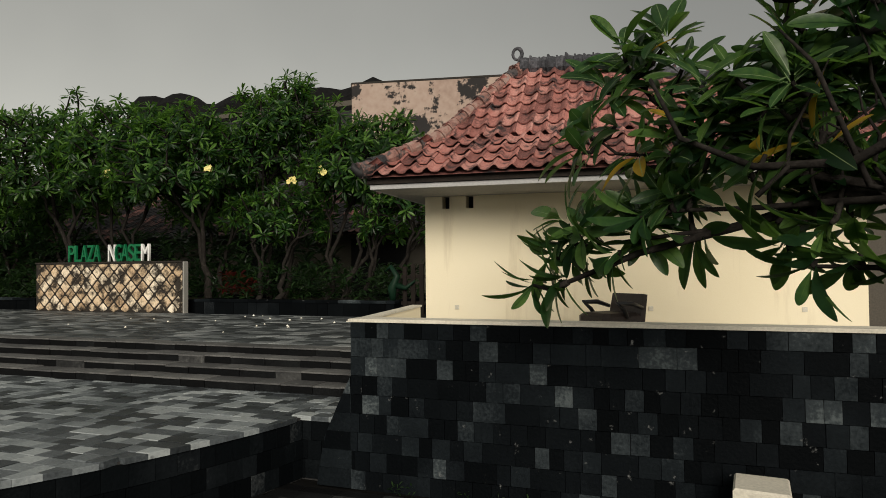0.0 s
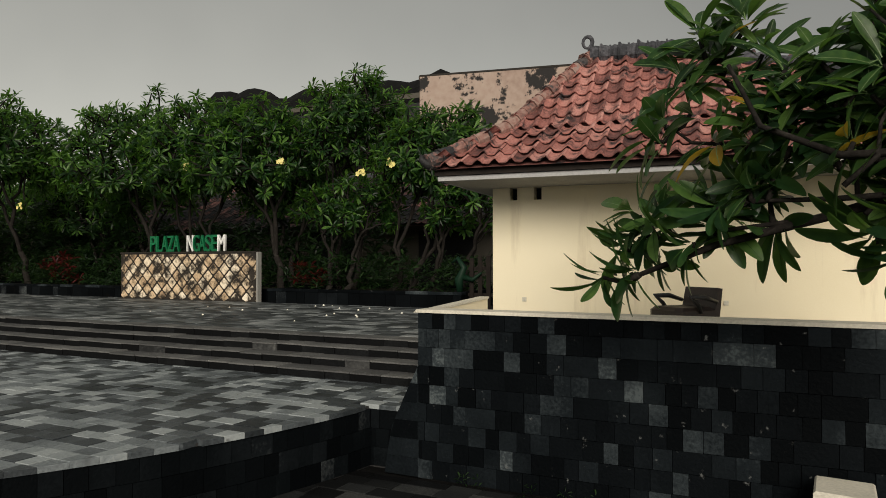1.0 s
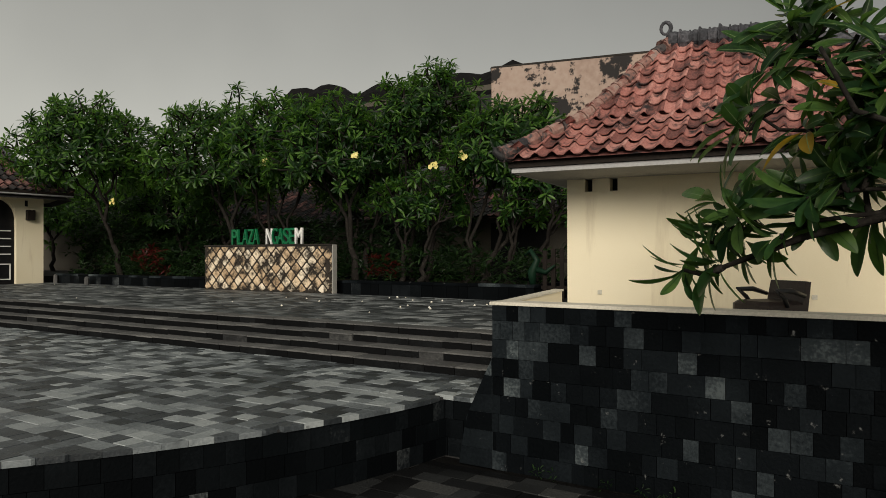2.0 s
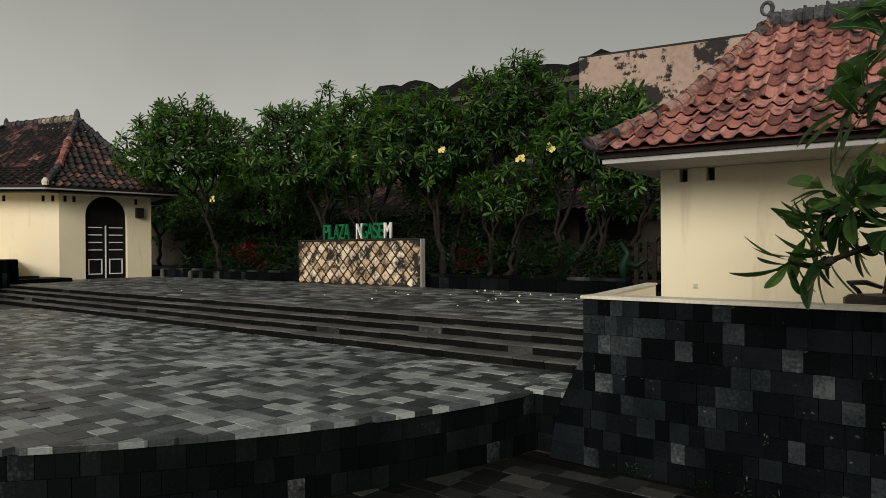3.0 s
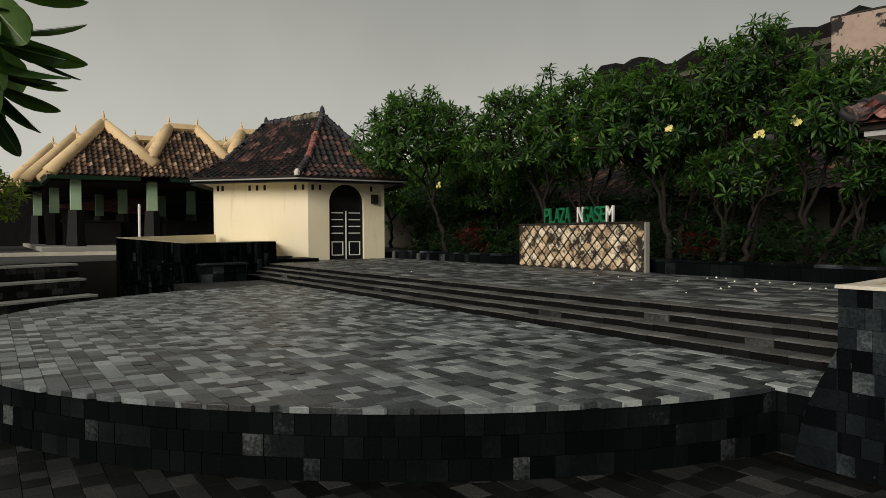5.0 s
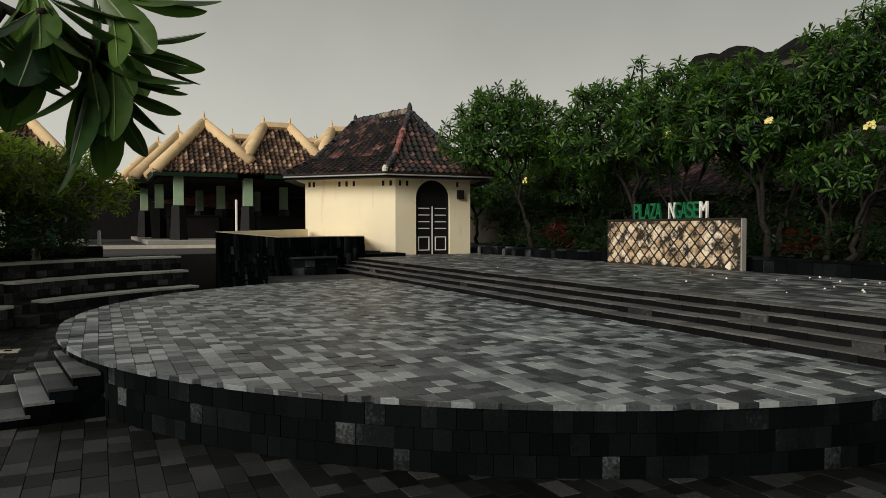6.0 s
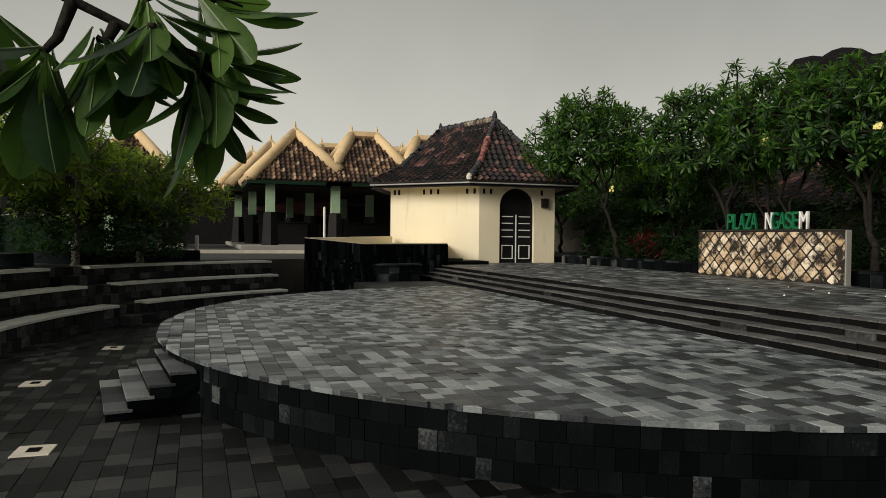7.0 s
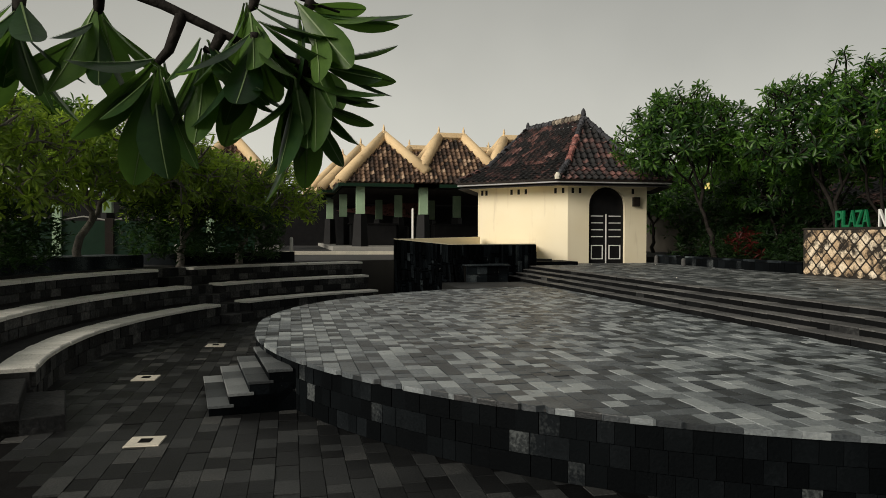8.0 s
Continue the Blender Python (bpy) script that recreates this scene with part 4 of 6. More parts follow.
def leaf_template(length, fold=0.35, droop=0.25, wide=1.0, coarse=False):
    """A pointed leaf along +x, folded on its midrib and bent down towards the tip."""
    v, f = [], []
    pairs = list(zip(LEAF_S, LEAF_W))
    if coarse:
        pairs = [pairs[k] for k in (0, 2, 4, 6, 9)]
    n = len(pairs)
    for s, _w in pairs:
        v.append((s * length, 0.0, -droop * length * s * s))
    for sgn in (1, -1):
        for s, w in pairs[1:-1]:
            v.append((s * length, sgn * w * wide * length, -droop * length * s * s + fold * w * wide * length))
    for side in range(2):
        b = n + side * (n - 2)
        q = [(0, 1, b)] + [(k + 1, k + 2, b + k + 1, b + k) for k in range(n - 3)] + [(n - 2, n - 1, b + n - 3)]
        f += q if side == 0 else [t[::-1] for t in q]
    return v, f


def rosette_frames(center, axis, count, spread, r):
    """Poses of the leaves of one rosette round an axis."""
    axis = Vector(axis).normalized()
    side = axis.orthogonal().normalized()
    up = axis.cross(side)
    out = []
    for i in range(count):
        a = i * 2.39996 + r.uniform(-0.3, 0.3)
        el = r.uniform(*spread)
        d = (side * math.cos(a) + up * math.sin(a)) * math.cos(el) + axis * math.sin(el)
        n = (axis - d * axis.dot(d))
        n = n.normalized() if n.length > 1e-4 else side
        w = n.cross(d)
        p = Vector(center) + axis * r.uniform(-0.05, 0.05) + d * 0.02
        m = Matrix(((d.x, w.x, n.x, p.x), (d.y, w.y, n.y, p.y), (d.z, w.z, n.z, p.z), (0, 0, 0, 1)))
        out.append(m @ Matrix.Rotation(r.uniform(-0.4, 0.4), 4, "X"))
    return out


def leaves_mesh(name, frames, length, material, r, droop=0.28, wide=1.0):
    """All leaves of a crown as one mesh."""
    v, f = leaf_template(1.0, droop=droop, wide=wide, coarse=True)
    v = np.array(v)
    n = len(frames)
    ms = np.array([np.array(m) for m in frames])
    sc = np.array([length * r.uniform(0.7, 1.2) for _ in range(n)])
    pts = np.einsum("nij,kj->nki", ms[:, :3, :3], v) * sc[:, None, None] + ms[:, None, :3, 3]
    faces = []
    k = len(v)
    for i in range(n):
        faces.extend([tuple(j + i * k for j in q) for q in f])
    me_ = bpy.data.meshes.new(name)
    me_.from_pydata(pts.reshape(-1, 3).tolist(), [], faces)
    me_.materials.append(material)
    me_.update()
    return me_


def bend(a, b, r, wob, n=4):
    a, b = Vector(a), Vector(b)
    d = (b - a).length
    pts = [a]
    for i in range(1, n):
        pts.append(a.lerp(b, i / n) + Vector((r.uniform(-1, 1), r.uniform(-1, 1), r.uniform(-0.6, 0.6))) * wob * d)
    return pts + [b]


def fork_wood(wood, start, tips, width, r, level=0):
    """Splits a bundle of tips again and again: one bent limb to each half, thinner at every fork."""
    n = len(tips)
    if n <= 2 or level > 7:
        for p in tips:
            b = bend(start, p, r, 0.05, 2)
            wood.tube(b, [0.026, 0.022, 0.018], 4, False)
        return
    mid = sum(tips, Vector()) / n
    far = max(tips, key=lambda p: (p - mid).length)
    other = max(tips, key=lambda p: (p - far).length)
    ax = (other - far).normalized()
    order = sorted(tips, key=lambda p: (p - mid).dot(ax))
    cut = int(n * r.uniform(0.38, 0.62)) or 1
    for half in (order[:cut], order[cut:]):
        c = sum(half, Vector()) / len(half)
        end = start.lerp(c, 0.42 if level else 0.34)
        end.z += 0.06 * (start - c).length * (1 if level < 2 else -0.4)
        w = max(0.024, width * (len(half) / n) ** 0.42)
        b = bend(start, end, r, 0.13, 3)
        wood.tube(b, [width * 0.92, w * 1.05, w, w * 0.95], 7 if level < 3 else 5, False)
        fork_wood(wood, b[-1], half, w * 0.95, r, level + 1)


def frangipani(base, crown, half, seed, rosettes=190, leaf=0.3, label="leafy frangipani tree with dark green leaf rosettes and forked grey limbs", blossoms=(), stems=1,
               material=None, fork=0.3, group="trees behind the sign", bark=None, low=-0.3, inner=0.3, spikes=()):
    """A forked tree: a tapered trunk that forks again and again up to an uneven umbrella of leaf rosettes."""
    r = random.Random(seed)
    t = thing("frangipani_tree", label, "tree", group)
    foot, C, H = Vector(base), Vector(crown), Vector(half)
    tips = [Vector(p) + Vector((0, 0.12, 0)) for p in blossoms] + [Vector(p) for p in spikes]
    tries = 0
    while len(tips) < rosettes * 1.75 and tries < 20000:
        tries += 1
        d = Vector((r.gauss(0, 1), r.gauss(0, 1), r.gauss(0, 1))).normalized()
        if d.z < low - 0.35 * r.random():
            continue
        lump = 0.96 + 0.22 * noise.noise(d * 1.9 + Vector((seed * 3.1, 0, 0))) + 0.14 * noise.noise(d * 4.6 + Vector((seed, 1, 0)))
        k = lump * (r.uniform(0.78, 1.06) if r.random() > inner else r.uniform(0.4, 0.8))
        p = C + Vector((d.x * H.x, d.y * H.y, d.z * H.z)) * k
        if all((p - q).length > leaf * 0.45 for q in tips[-90:]):
            tips.append(p)
    wood = Shape()
    by_side = sorted(tips, key=lambda p: p.x)
    for s in range(stems):
        mine = by_side[len(tips) * s // stems: len(tips) * (s + 1) // stems]
        off = (s - (stems - 1) / 2) * 0.5
        root = foot + Vector((off, r.uniform(-0.15, 0.15), -0.12))
        goal = sum(mine, Vector()) / len(mine)
        top = root.lerp(goal, fork)
        w0 = 0.07 / math.sqrt(stems) + 0.015
        tr = bend(root, top, r, 0.09)
        wood.tube(tr, [w0 * (1.3 - 0.1 * i) for i in range(len(tr))], 9)
        fork_wood(wood, top, mine, w0 * 0.85, r)
    frames = []
    for p in tips:
        ax = p - C
        ax = Vector((ax.x / H.x, ax.y / H.y, ax.z / H.z + 0.7)).normalized()
        ax = (ax + Vector((r.uniform(-0.3, 0.3), r.uniform(-0.3, 0.3), r.uniform(-0.1, 0.2)))).normalized()
        frames += rosette_frames(p, ax, r.randint(11, 14), (-0.5, 0.5), r)
        frames += rosette_frames(p, ax, 4, (0.6, 1.2), r)
    part("trunk", wood, bark or M_BARK, t, smooth=True)
    part("crown", leaves_mesh("crown", frames, leaf * 0.82, material or M_LEAF, r, 0.24, 0.92), None, t)
    for at_ in blossoms:
        fl_ = Shape()
        for _k in range(6):
            c = Vector(at_) + Vector((r.uniform(-0.1, 0.1), r.uniform(-0.1, 0.0), r.uniform(-0.08, 0.08)))
            for a in range(5):
                e = Vector((math.cos(a * 1.2566), -0.3, math.sin(a * 1.2566))) * 0.062
                sd = Vector((-math.sin(a * 1.2566), 0, math.cos(a * 1.2566))) * 0.027
                fl_.add([c, c + e * 0.6 + sd, c + e, c + e * 0.6 - sd], [(0, 1, 2, 3)])
        part("blossom", fl_, M_FLOWER, t, "pale yellow flowers")
    return t


# row of trees in the planters
frangipani((-21.3, 13.5, 1.25), (-22.2, 12.85, 5.2), (2.25, 2.1, 1.9), 11, 270, leaf=0.32, blossoms=[(-20.3, 12.62, 3.66)], fork=0.26, low=-0.25, label="round-headed frangipani with bright leaf rosettes beside the kiosk")
frangipani((-16.2, 14.0, 1.25), (-17.5, 14.2, 4.85), (2.2, 2.0, 1.75), 12, 230, leaf=0.31, fork=0.28, spikes=[(-16.7, 14.2, 6.95), (-16.35, 14.1, 7.05), (-16.5, 14.3, 6.85)])
frangipani((-15.0, 14.3, 1.25), (-14.9, 14.4, 4.85), (1.75, 1.8, 1.75), 21, 200, leaf=0.3, blossoms=[(-13.88, 12.9, 4.46)], stems=2, fork=0.26)
frangipani((-11.7, 14.0, 1.25), (-12.7, 14.3, 4.65), (1.8, 1.8, 1.75), 13, 220, leaf=0.3, blossoms=[(-10.9, 13.1, 4.36)], fork=0.26)
frangipani((-10.0, 14.6, 1.25), (-10.1, 15.0, 5.3), (1.4, 1.5, 1.7), 14, 230, leaf=0.25, stems=2, fork=0.28, label="tall dark frangipani with dense small leaf rosettes")
frangipani((-8.1, 14.0, 1.25), (-7.25, 14.3, 4.3), (1.45, 1.4, 1.3), 15, 190, leaf=0.29, stems=2, blossoms=[(-8.55, 12.95, 4.03), (-7.74, 12.95, 4.16)], fork=0.26)
frangipani((-9.7, 13.7, 1.25), (-9.6, 13.9, 3.2), (1.3, 0.9, 0.9), 16, 60, leaf=0.27, label="low frangipani with thin bare stems behind the kerb", stems=2)
frangipani((-6.9, 13.8, 1.25), (-6.3, 14.1, 3.1), (1.1, 0.9, 1.0), 17, 60, leaf=0.25, label="small frangipani with slender limbs near the fence", stems=2)
# shaded second row
frangipani((-12.6, 15.6, 1.1), (-12.8, 15.8, 3.9), (2.2, 0.9, 1.1), 18, 90, leaf=0.28, label="low leafy frangipani in the shade of taller trees")
frangipani((-18.6, 15.8, 1.1), (-19.2, 16.0, 4.2), (2.4, 1.0, 1.2), 19, 100, leaf=0.3, label="low leafy frangipani in the shade of taller trees")
frangipani((-21.5, 16.2, 1.1), (-22.2, 16.4, 3.8), (2.6, 1.2, 1.5), 20, 120, leaf=0.32, label="dark leafy frangipani behind the kiosk corner")
frangipani((-24.6, 17.5, 1.1), (-25.2, 17.6, 4.2), (2.4, 1.4, 2.2), 22, 120, leaf=0.34, label="dark leafy frangipani behind the kiosk corner")
frangipani((-28.5, 18.0, 1.1), (-28.5, 18.0, 3.8), (3.0, 1.5, 1.8), 23, 130, leaf=0.36, label="dark leafy frangipani behind the kiosk")
frangipani((-32.4, 17.3, 1.1), (-32.4, 17.3, 3.9), (2.8, 1.1, 2.2), 24, 130, leaf=0.38, label="dark leafy frangipani behind the kiosk")
frangipani((-37.5, 21.5, 1.1), (-37.5, 21.5, 4.5), (3.4, 2.0, 2.8), 25, 130, leaf=0.42, label="dark leafy frangipani behind the backing wall")
# trees in the planters beyond the seats
far_group = "trees beyond the seats"
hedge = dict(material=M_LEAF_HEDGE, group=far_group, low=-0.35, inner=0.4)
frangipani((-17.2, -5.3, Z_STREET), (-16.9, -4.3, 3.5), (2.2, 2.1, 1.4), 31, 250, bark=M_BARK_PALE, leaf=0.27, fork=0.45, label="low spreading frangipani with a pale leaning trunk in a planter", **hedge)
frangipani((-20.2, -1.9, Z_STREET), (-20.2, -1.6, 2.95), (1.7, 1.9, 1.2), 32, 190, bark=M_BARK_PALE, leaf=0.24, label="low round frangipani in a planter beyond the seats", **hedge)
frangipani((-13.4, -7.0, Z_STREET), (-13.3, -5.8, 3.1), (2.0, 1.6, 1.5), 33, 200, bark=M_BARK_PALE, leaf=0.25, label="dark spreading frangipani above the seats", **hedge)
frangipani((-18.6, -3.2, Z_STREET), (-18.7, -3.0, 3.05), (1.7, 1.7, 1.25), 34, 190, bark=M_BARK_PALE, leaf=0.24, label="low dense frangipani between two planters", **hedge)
frangipani((-38.5, -13.0, Z_STREET), (-38.5, -13.0, 7.0), (4.5, 3.2, 1.9), 35, 150, leaf=0.6, group="far trees", label="dark broad tree far behind the market roofs")
frangipani((-66.0, 16.0, Z_STREET), (-66.0, 16.0, 8.3), (5.0, 5.0, 2.2), 36, 110, leaf=0.7, group="far trees", label="distant tree behind the market roofs")


def undergrowth(name, label, x0, x1, y0, y1, z, count, hgt, material, seed, leaf=0.2):
    r = random.Random(seed)
    frames = []
    for _ in range(count):
        p = Vector((r.uniform(x0, x1), r.uniform(y0, y1), z + hgt * r.uniform(0.1, 1.0) ** 1.3))
        frames += rosette_frames(p, (r.uniform(-0.4, 0.4), r.uniform(-0.6, 0.2), 1), 8, (-0.2, 1.0), r)
    ob = new(name, leaves_mesh(name, frames, leaf, material, r))
    tagged(ob, label, "shrub", kind="stuff")


undergrowth("undergrowth", "dark green shrubs crowding the planter", -24.0, -16.4, 13.3, 15.6, 1.2, 260, 0.9, M_SHRUB, 51)
undergrowth("undergrowth", "dark green shrubs crowding the planter", -11.0, -6.2, 13.1, 15.6, 1.25, 230, 0.85, M_SHRUB, 52)
undergrowth("undergrowth", "tall dark shrubs along the back of the planting", -24.0, -9.5, 15.4, 16.9, 1.0, 800, 2.2, M_SHRUB, 53, 0.28)
undergrowth("undergrowth", "tall dark shrubs beside the kiosk", -27.6, -22.6, 15.2, 17.4, 1.0, 520, 3.2, M_SHRUB, 59, 0.28)
undergrowth("red_leaved_shrub", "red-leaved shrub behind the kerb", -20.6, -19.2, 13.4, 14.0, 1.4, 26, 0.75, M_LEAF_RED, 54, 0.22)
undergrowth("red_leaved_shrub", "dull red-leaved shrub under the trees", -10.9, -9.9, 13.4, 14.0, 1.35, 14, 0.6, M_LEAF_RED, 55, 0.2)
undergrowth("undergrowth", "dark hedge shrubs in the seat planters", -16.8, -11.4, -6.9, -5.2, 1.3, 700, 1.5, M_SHRUB, 56, 0.18)
undergrowth("undergrowth", "dark hedge shrubs in the seat planters", -22.0, -17.4, -4.6, -0.8, 1.35, 800, 1.4, M_SHRUB, 57, 0.18)
undergrowth("wall_weeds", "small weeds at the foot of the terrace wall", -3.0, 1.6, 5.1, 5.28, 0.0, 30, 0.07, M_SHRUB, 58, 0.045)


def seat_planter(a0, a1, r0, r1, zt):
    p = thing("stone_planter", "dark stone planter box above the seats", "planter")
    part("body", arc_ring(r0, r1, radians(a0), radians(a1), 1.0, zt, 8), M_WALLSTONE, p)


seat_planter(-84, -125.5, 12.9, 14.2, 1.5)
seat_planter(-130, -148, 12.9, 14.2, 1.5)


# ---- branches close to the camera ----
def near_branches(name, label, shift, trunk, limbs, tips, axes, length, seed, leaves=12, spread=(-0.2, 0.7), droop=0.3, yellow=0.0, wide=0.9):
    r = random.Random(seed)
    t = thing(name, label, "tree", at=shift)
    part("trunk", Shape().tube(trunk, [0.16 - 0.02 * i for i in range(len(trunk))], 9), M_BARK, t, smooth=True)
    allp = []
    for lim, rad in limbs:
        w = Shape().tube(lim, [rad * (1 - 0.72 * i / (len(lim) - 1)) for i in range(len(lim))], 7)
        part("limb", w, M_BARK, t, smooth=True)
        for a, b in zip(lim, lim[1:]):
            allp += [Vector(a).lerp(Vector(b), k / 4) for k in range(5)]
    variants = []
    for k in range(5):
        v, f = leaf_template(length * (0.75 + 0.12 * k), 0.3, droop * (0.6 + 0.2 * k), wide + 0.05 * k)
        s = Shape().add(v, f)
        n_blade = len(s.f)
        spine = v[:len(LEAF_S)]
        rib = 0.011 * length
        for lift in (0.0018, -0.0018):
            edge = [(x, sg * rib * (1 - 0.8 * q / (len(spine) - 1)), z + lift) for sg in (1, -1) for q, (x, _y, z) in enumerate(spine)]
            s.add(edge, [(q, q + 1, len(spine) + q + 1, len(spine) + q) for q in range(len(spine) - 1)])
        pair = (s.mesh("leaf", M_LEAF_NEAR, True), s.mesh("leaf", M_LEAF_YELLOW, True))
        for me_ in pair:
            me_.materials.append(M_MIDRIB)
            for q in me_.polygons[n_blade:]:
                q.material_index = 1
        variants.append(pair)
    rest = Shape()
    count = 0
    for i, p in enumerate(tips):
        p = Vector(p)
        j = min(allp, key=lambda q: (q - p).length)
        ax = axes[i % len(axes)] if isinstance(axes, list) else (p - j).normalized() * 0.7 + Vector(axes)
        part("twig", Shape().tube([j, j.lerp(p, 0.55) + Vector((0, 0, -0.03)), p], [0.02, 0.016, 0.012], 5), M_BARK, t, smooth=True)
        for m in rosette_frames(p, ax, leaves, spread, r):
            pick = variants[r.randrange(5)][1 if r.random() < yellow else 0]
            if count < 300:
                ob = new("leaf", pick)
                ob.parent = t
                ob.matrix_basis = m
            else:
                rest.add([m @ v.co for v in pick.vertices], [tuple(q.vertices) for q in pick.polygons])
            count += 1
    if rest.v:
        part("foliage", rest, M_LEAF_NEAR, t, smooth=True, kind="stuff")
    return t


limb_a = [(2.3, 3.0, 2.2), (1.06, 3.44, 2.32), (0.82, 3.6, 2.29), (0.55, 3.76, 2.36), (0.1, 3.9, 2.23), (-0.47, 3.92, 2.08), (-0.85, 3.81, 1.92)]
limb_b = [(2.3, 3.0, 2.2), (1.3, 3.1, 2.45), (0.76, 3.3, 2.6), (0.51, 3.36, 2.46), (0.12, 3.5, 2.48), (-0.22, 3.6, 2.66), (-0.37, 3.68, 3.0)]
limb_c = [(1.06, 3.44, 2.32), (0.8, 3.5, 2.3), (0.59, 3.45, 2.36), (0.37, 3.38, 2.92), (0.24, 3.5, 3.13)]
limb_d = [(1.3, 3.1, 2.45), (0.95, 3.1, 2.7), (0.7, 3.1, 2.95), (0.5, 3.2, 3.25)]
limb_e = [(0.76, 3.6, 2.35), (0.2, 3.74, 2.5), (-0.2, 3.94, 2.75), (-0.4, 4.09, 3.0), (-0.5, 4.14, 3.13)]
limb_f = [(0.2, 3.74, 2.5), (-0.2, 3.89, 2.6), (-0.6, 4.09, 2.68), (-0.74, 4.14, 2.8)]
limb_g = [(1.9, 3.2, 2.15), (1.2, 3.4, 2.05), (0.65, 3.54, 1.99), (0.38, 3.54, 2.0), (0.28, 3.56, 2.1)]
limb_h = [(2.0, 3.1, 2.2), (1.1, 3.5, 2.31), (0.5, 3.64, 2.31), (0.1, 3.74, 2.3), (-0.2, 3.84, 2.31), (-0.44, 3.89, 2.3)]
limb_k = [(-0.1, 3.92, 2.2), (-0.4, 4.0, 2.17), (-0.7, 4.1, 2.14), (-0.95, 4.14, 2.08)]
limbs_near = [(limb_a, 0.05), (limb_b, 0.036), (limb_c, 0.024), (limb_d, 0.03), (limb_e, 0.026), (limb_f, 0.02), (limb_g, 0.022), (limb_h, 0.026), (limb_k, 0.015)]
r_ = random.Random(77)
for _ in range(26):
    a = Vector((r_.uniform(0.1, 1.2), r_.uniform(3.4, 3.8), r_.uniform(2.2, 2.6)))
    b = a + Vector((r_.uniform(-0.45, 0.35), r_.uniform(-0.2, 0.25), r_.uniform(0.25, 0.9)))
    limbs_near.append(([tuple(p) for p in bend(a, b, r_, 0.1, 4)], 0.014))
# tips with the way each rosette opens: crown tips upwards, side tips outwards, low tips hanging
up_tips = [(-0.52, 4.14, 3.16), (-0.42, 4.14, 3.1), (-0.34, 4.1, 2.98), (-0.11, 3.84, 2.98), (-0.2, 3.84, 2.76), (-0.03, 3.84, 2.84), (0.05, 3.84, 3.0), (0.11, 3.84, 2.78), (0.25, 3.6, 2.76), (0.3, 3.6, 2.9), (-0.55, 4.1, 3.27), (-0.4, 4.1, 3.22), (-0.22, 4.0, 3.12), (-0.66, 4.14, 3.06), (-0.3, 4.05, 3.3)]
side_tips = [(-0.76, 4.14, 2.82), (-0.61, 4.14, 2.86), (-0.8, 4.1, 2.7), (-0.29, 3.84, 2.62), (-0.44, 3.84, 2.62), (0.39, 3.54, 2.58), (0.17, 3.54, 2.54), (-0.9, 4.1, 2.27), (-0.76, 4.14, 2.22), (-0.29, 3.84, 2.38)]
low_tips = [(-1.06, 3.86, 1.9), (-0.99, 4.14, 2.09), (-0.9, 4.1, 2.14), (-0.82, 4.14, 2.06), (-0.9, 3.85, 1.93), (-0.57, 3.9, 2.1), (-0.15, 4.0, 2.2), (-0.44, 3.84, 2.28), (0.26, 3.56, 2.12), (0.38, 3.54, 2.03), (0.56, 3.54, 2.06), (0.44, 3.5, 2.2), (0.7, 3.5, 2.0)]
shade_tips = [(r_.uniform(0.3, 1.3), r_.uniform(3.9, 4.4), r_.uniform(2.8, 3.8)) for _ in range(26)] + [(r_.uniform(0.1, 1.3), r_.uniform(3.75, 4.3), r_.uniform(2.45, 3.6)) for _ in range(38)] + [(r_.uniform(0.3, 1.2), r_.uniform(3.7, 4.2), r_.uniform(3.0, 3.7)) for _ in range(18)] + [(r_.uniform(-0.3, 0.3), r_.uniform(3.8, 4.1), r_.uniform(2.35, 2.8)) for _ in range(12)] + [(r_.uniform(-0.9, -0.4), r_.uniform(3.95, 4.15), r_.uniform(2.05, 2.35)) for _ in range(5)] + [(r_.uniform(0.3, 1.1), r_.uniform(3.75, 4.1), r_.uniform(2.2, 2.6)) for _ in range(10)]
right_axes = [(r_.uniform(-0.45, 0.25), r_.uniform(-1.1, -0.3), 1.0) for _ in up_tips] + [(-0.75, r_.uniform(-0.5, 0.0), 0.55) for _ in side_tips] + [(r_.uniform(-0.8, -0.2), r_.uniform(-0.4, 0.2), -0.45) for _ in low_tips]
right_axes[len(up_tips) + len(side_tips)] = (-0.3, -0.05, -1.0)
right_axes += [(r_.uniform(-0.6, 0.5), r_.uniform(-0.8, 0.1), r_.uniform(0.2, 1.0)) for _ in shade_tips]
near_branches("frangipani_tree", "frangipani branches with long glossy leaves reaching over the terrace wall", (0.25, -0.24, 0.0), [(2.6, 2.8, -0.1), (2.5, 2.85, 0.8), (2.4, 2.95, 1.6), (2.3, 3.0, 2.3)],
              limbs_near, up_tips + side_tips + low_tips + shade_tips, right_axes, 0.255, 61, 12, (-0.1, 1.0), 0.2, 0.025, 0.84)
left_limb = [(-2.5, -2.7, 2.7), (-2.3, -1.7, 2.86), (-2.22, -1.3, 2.8), (-2.2, -0.95, 2.68), (-2.2, -0.72, 2.58), (-2.2, -0.55, 2.53), (-2.2, -0.48, 2.48)]
left_limb2 = [(-2.22, -1.3, 2.8), (-2.25, -0.9, 2.84), (-2.25, -0.6, 2.76), (-2.22, -0.42, 2.7)]
left_limb3 = [(-2.3, -1.7, 2.86), (-2.2, -1.45, 2.74), (-2.18, -1.33, 2.66)]
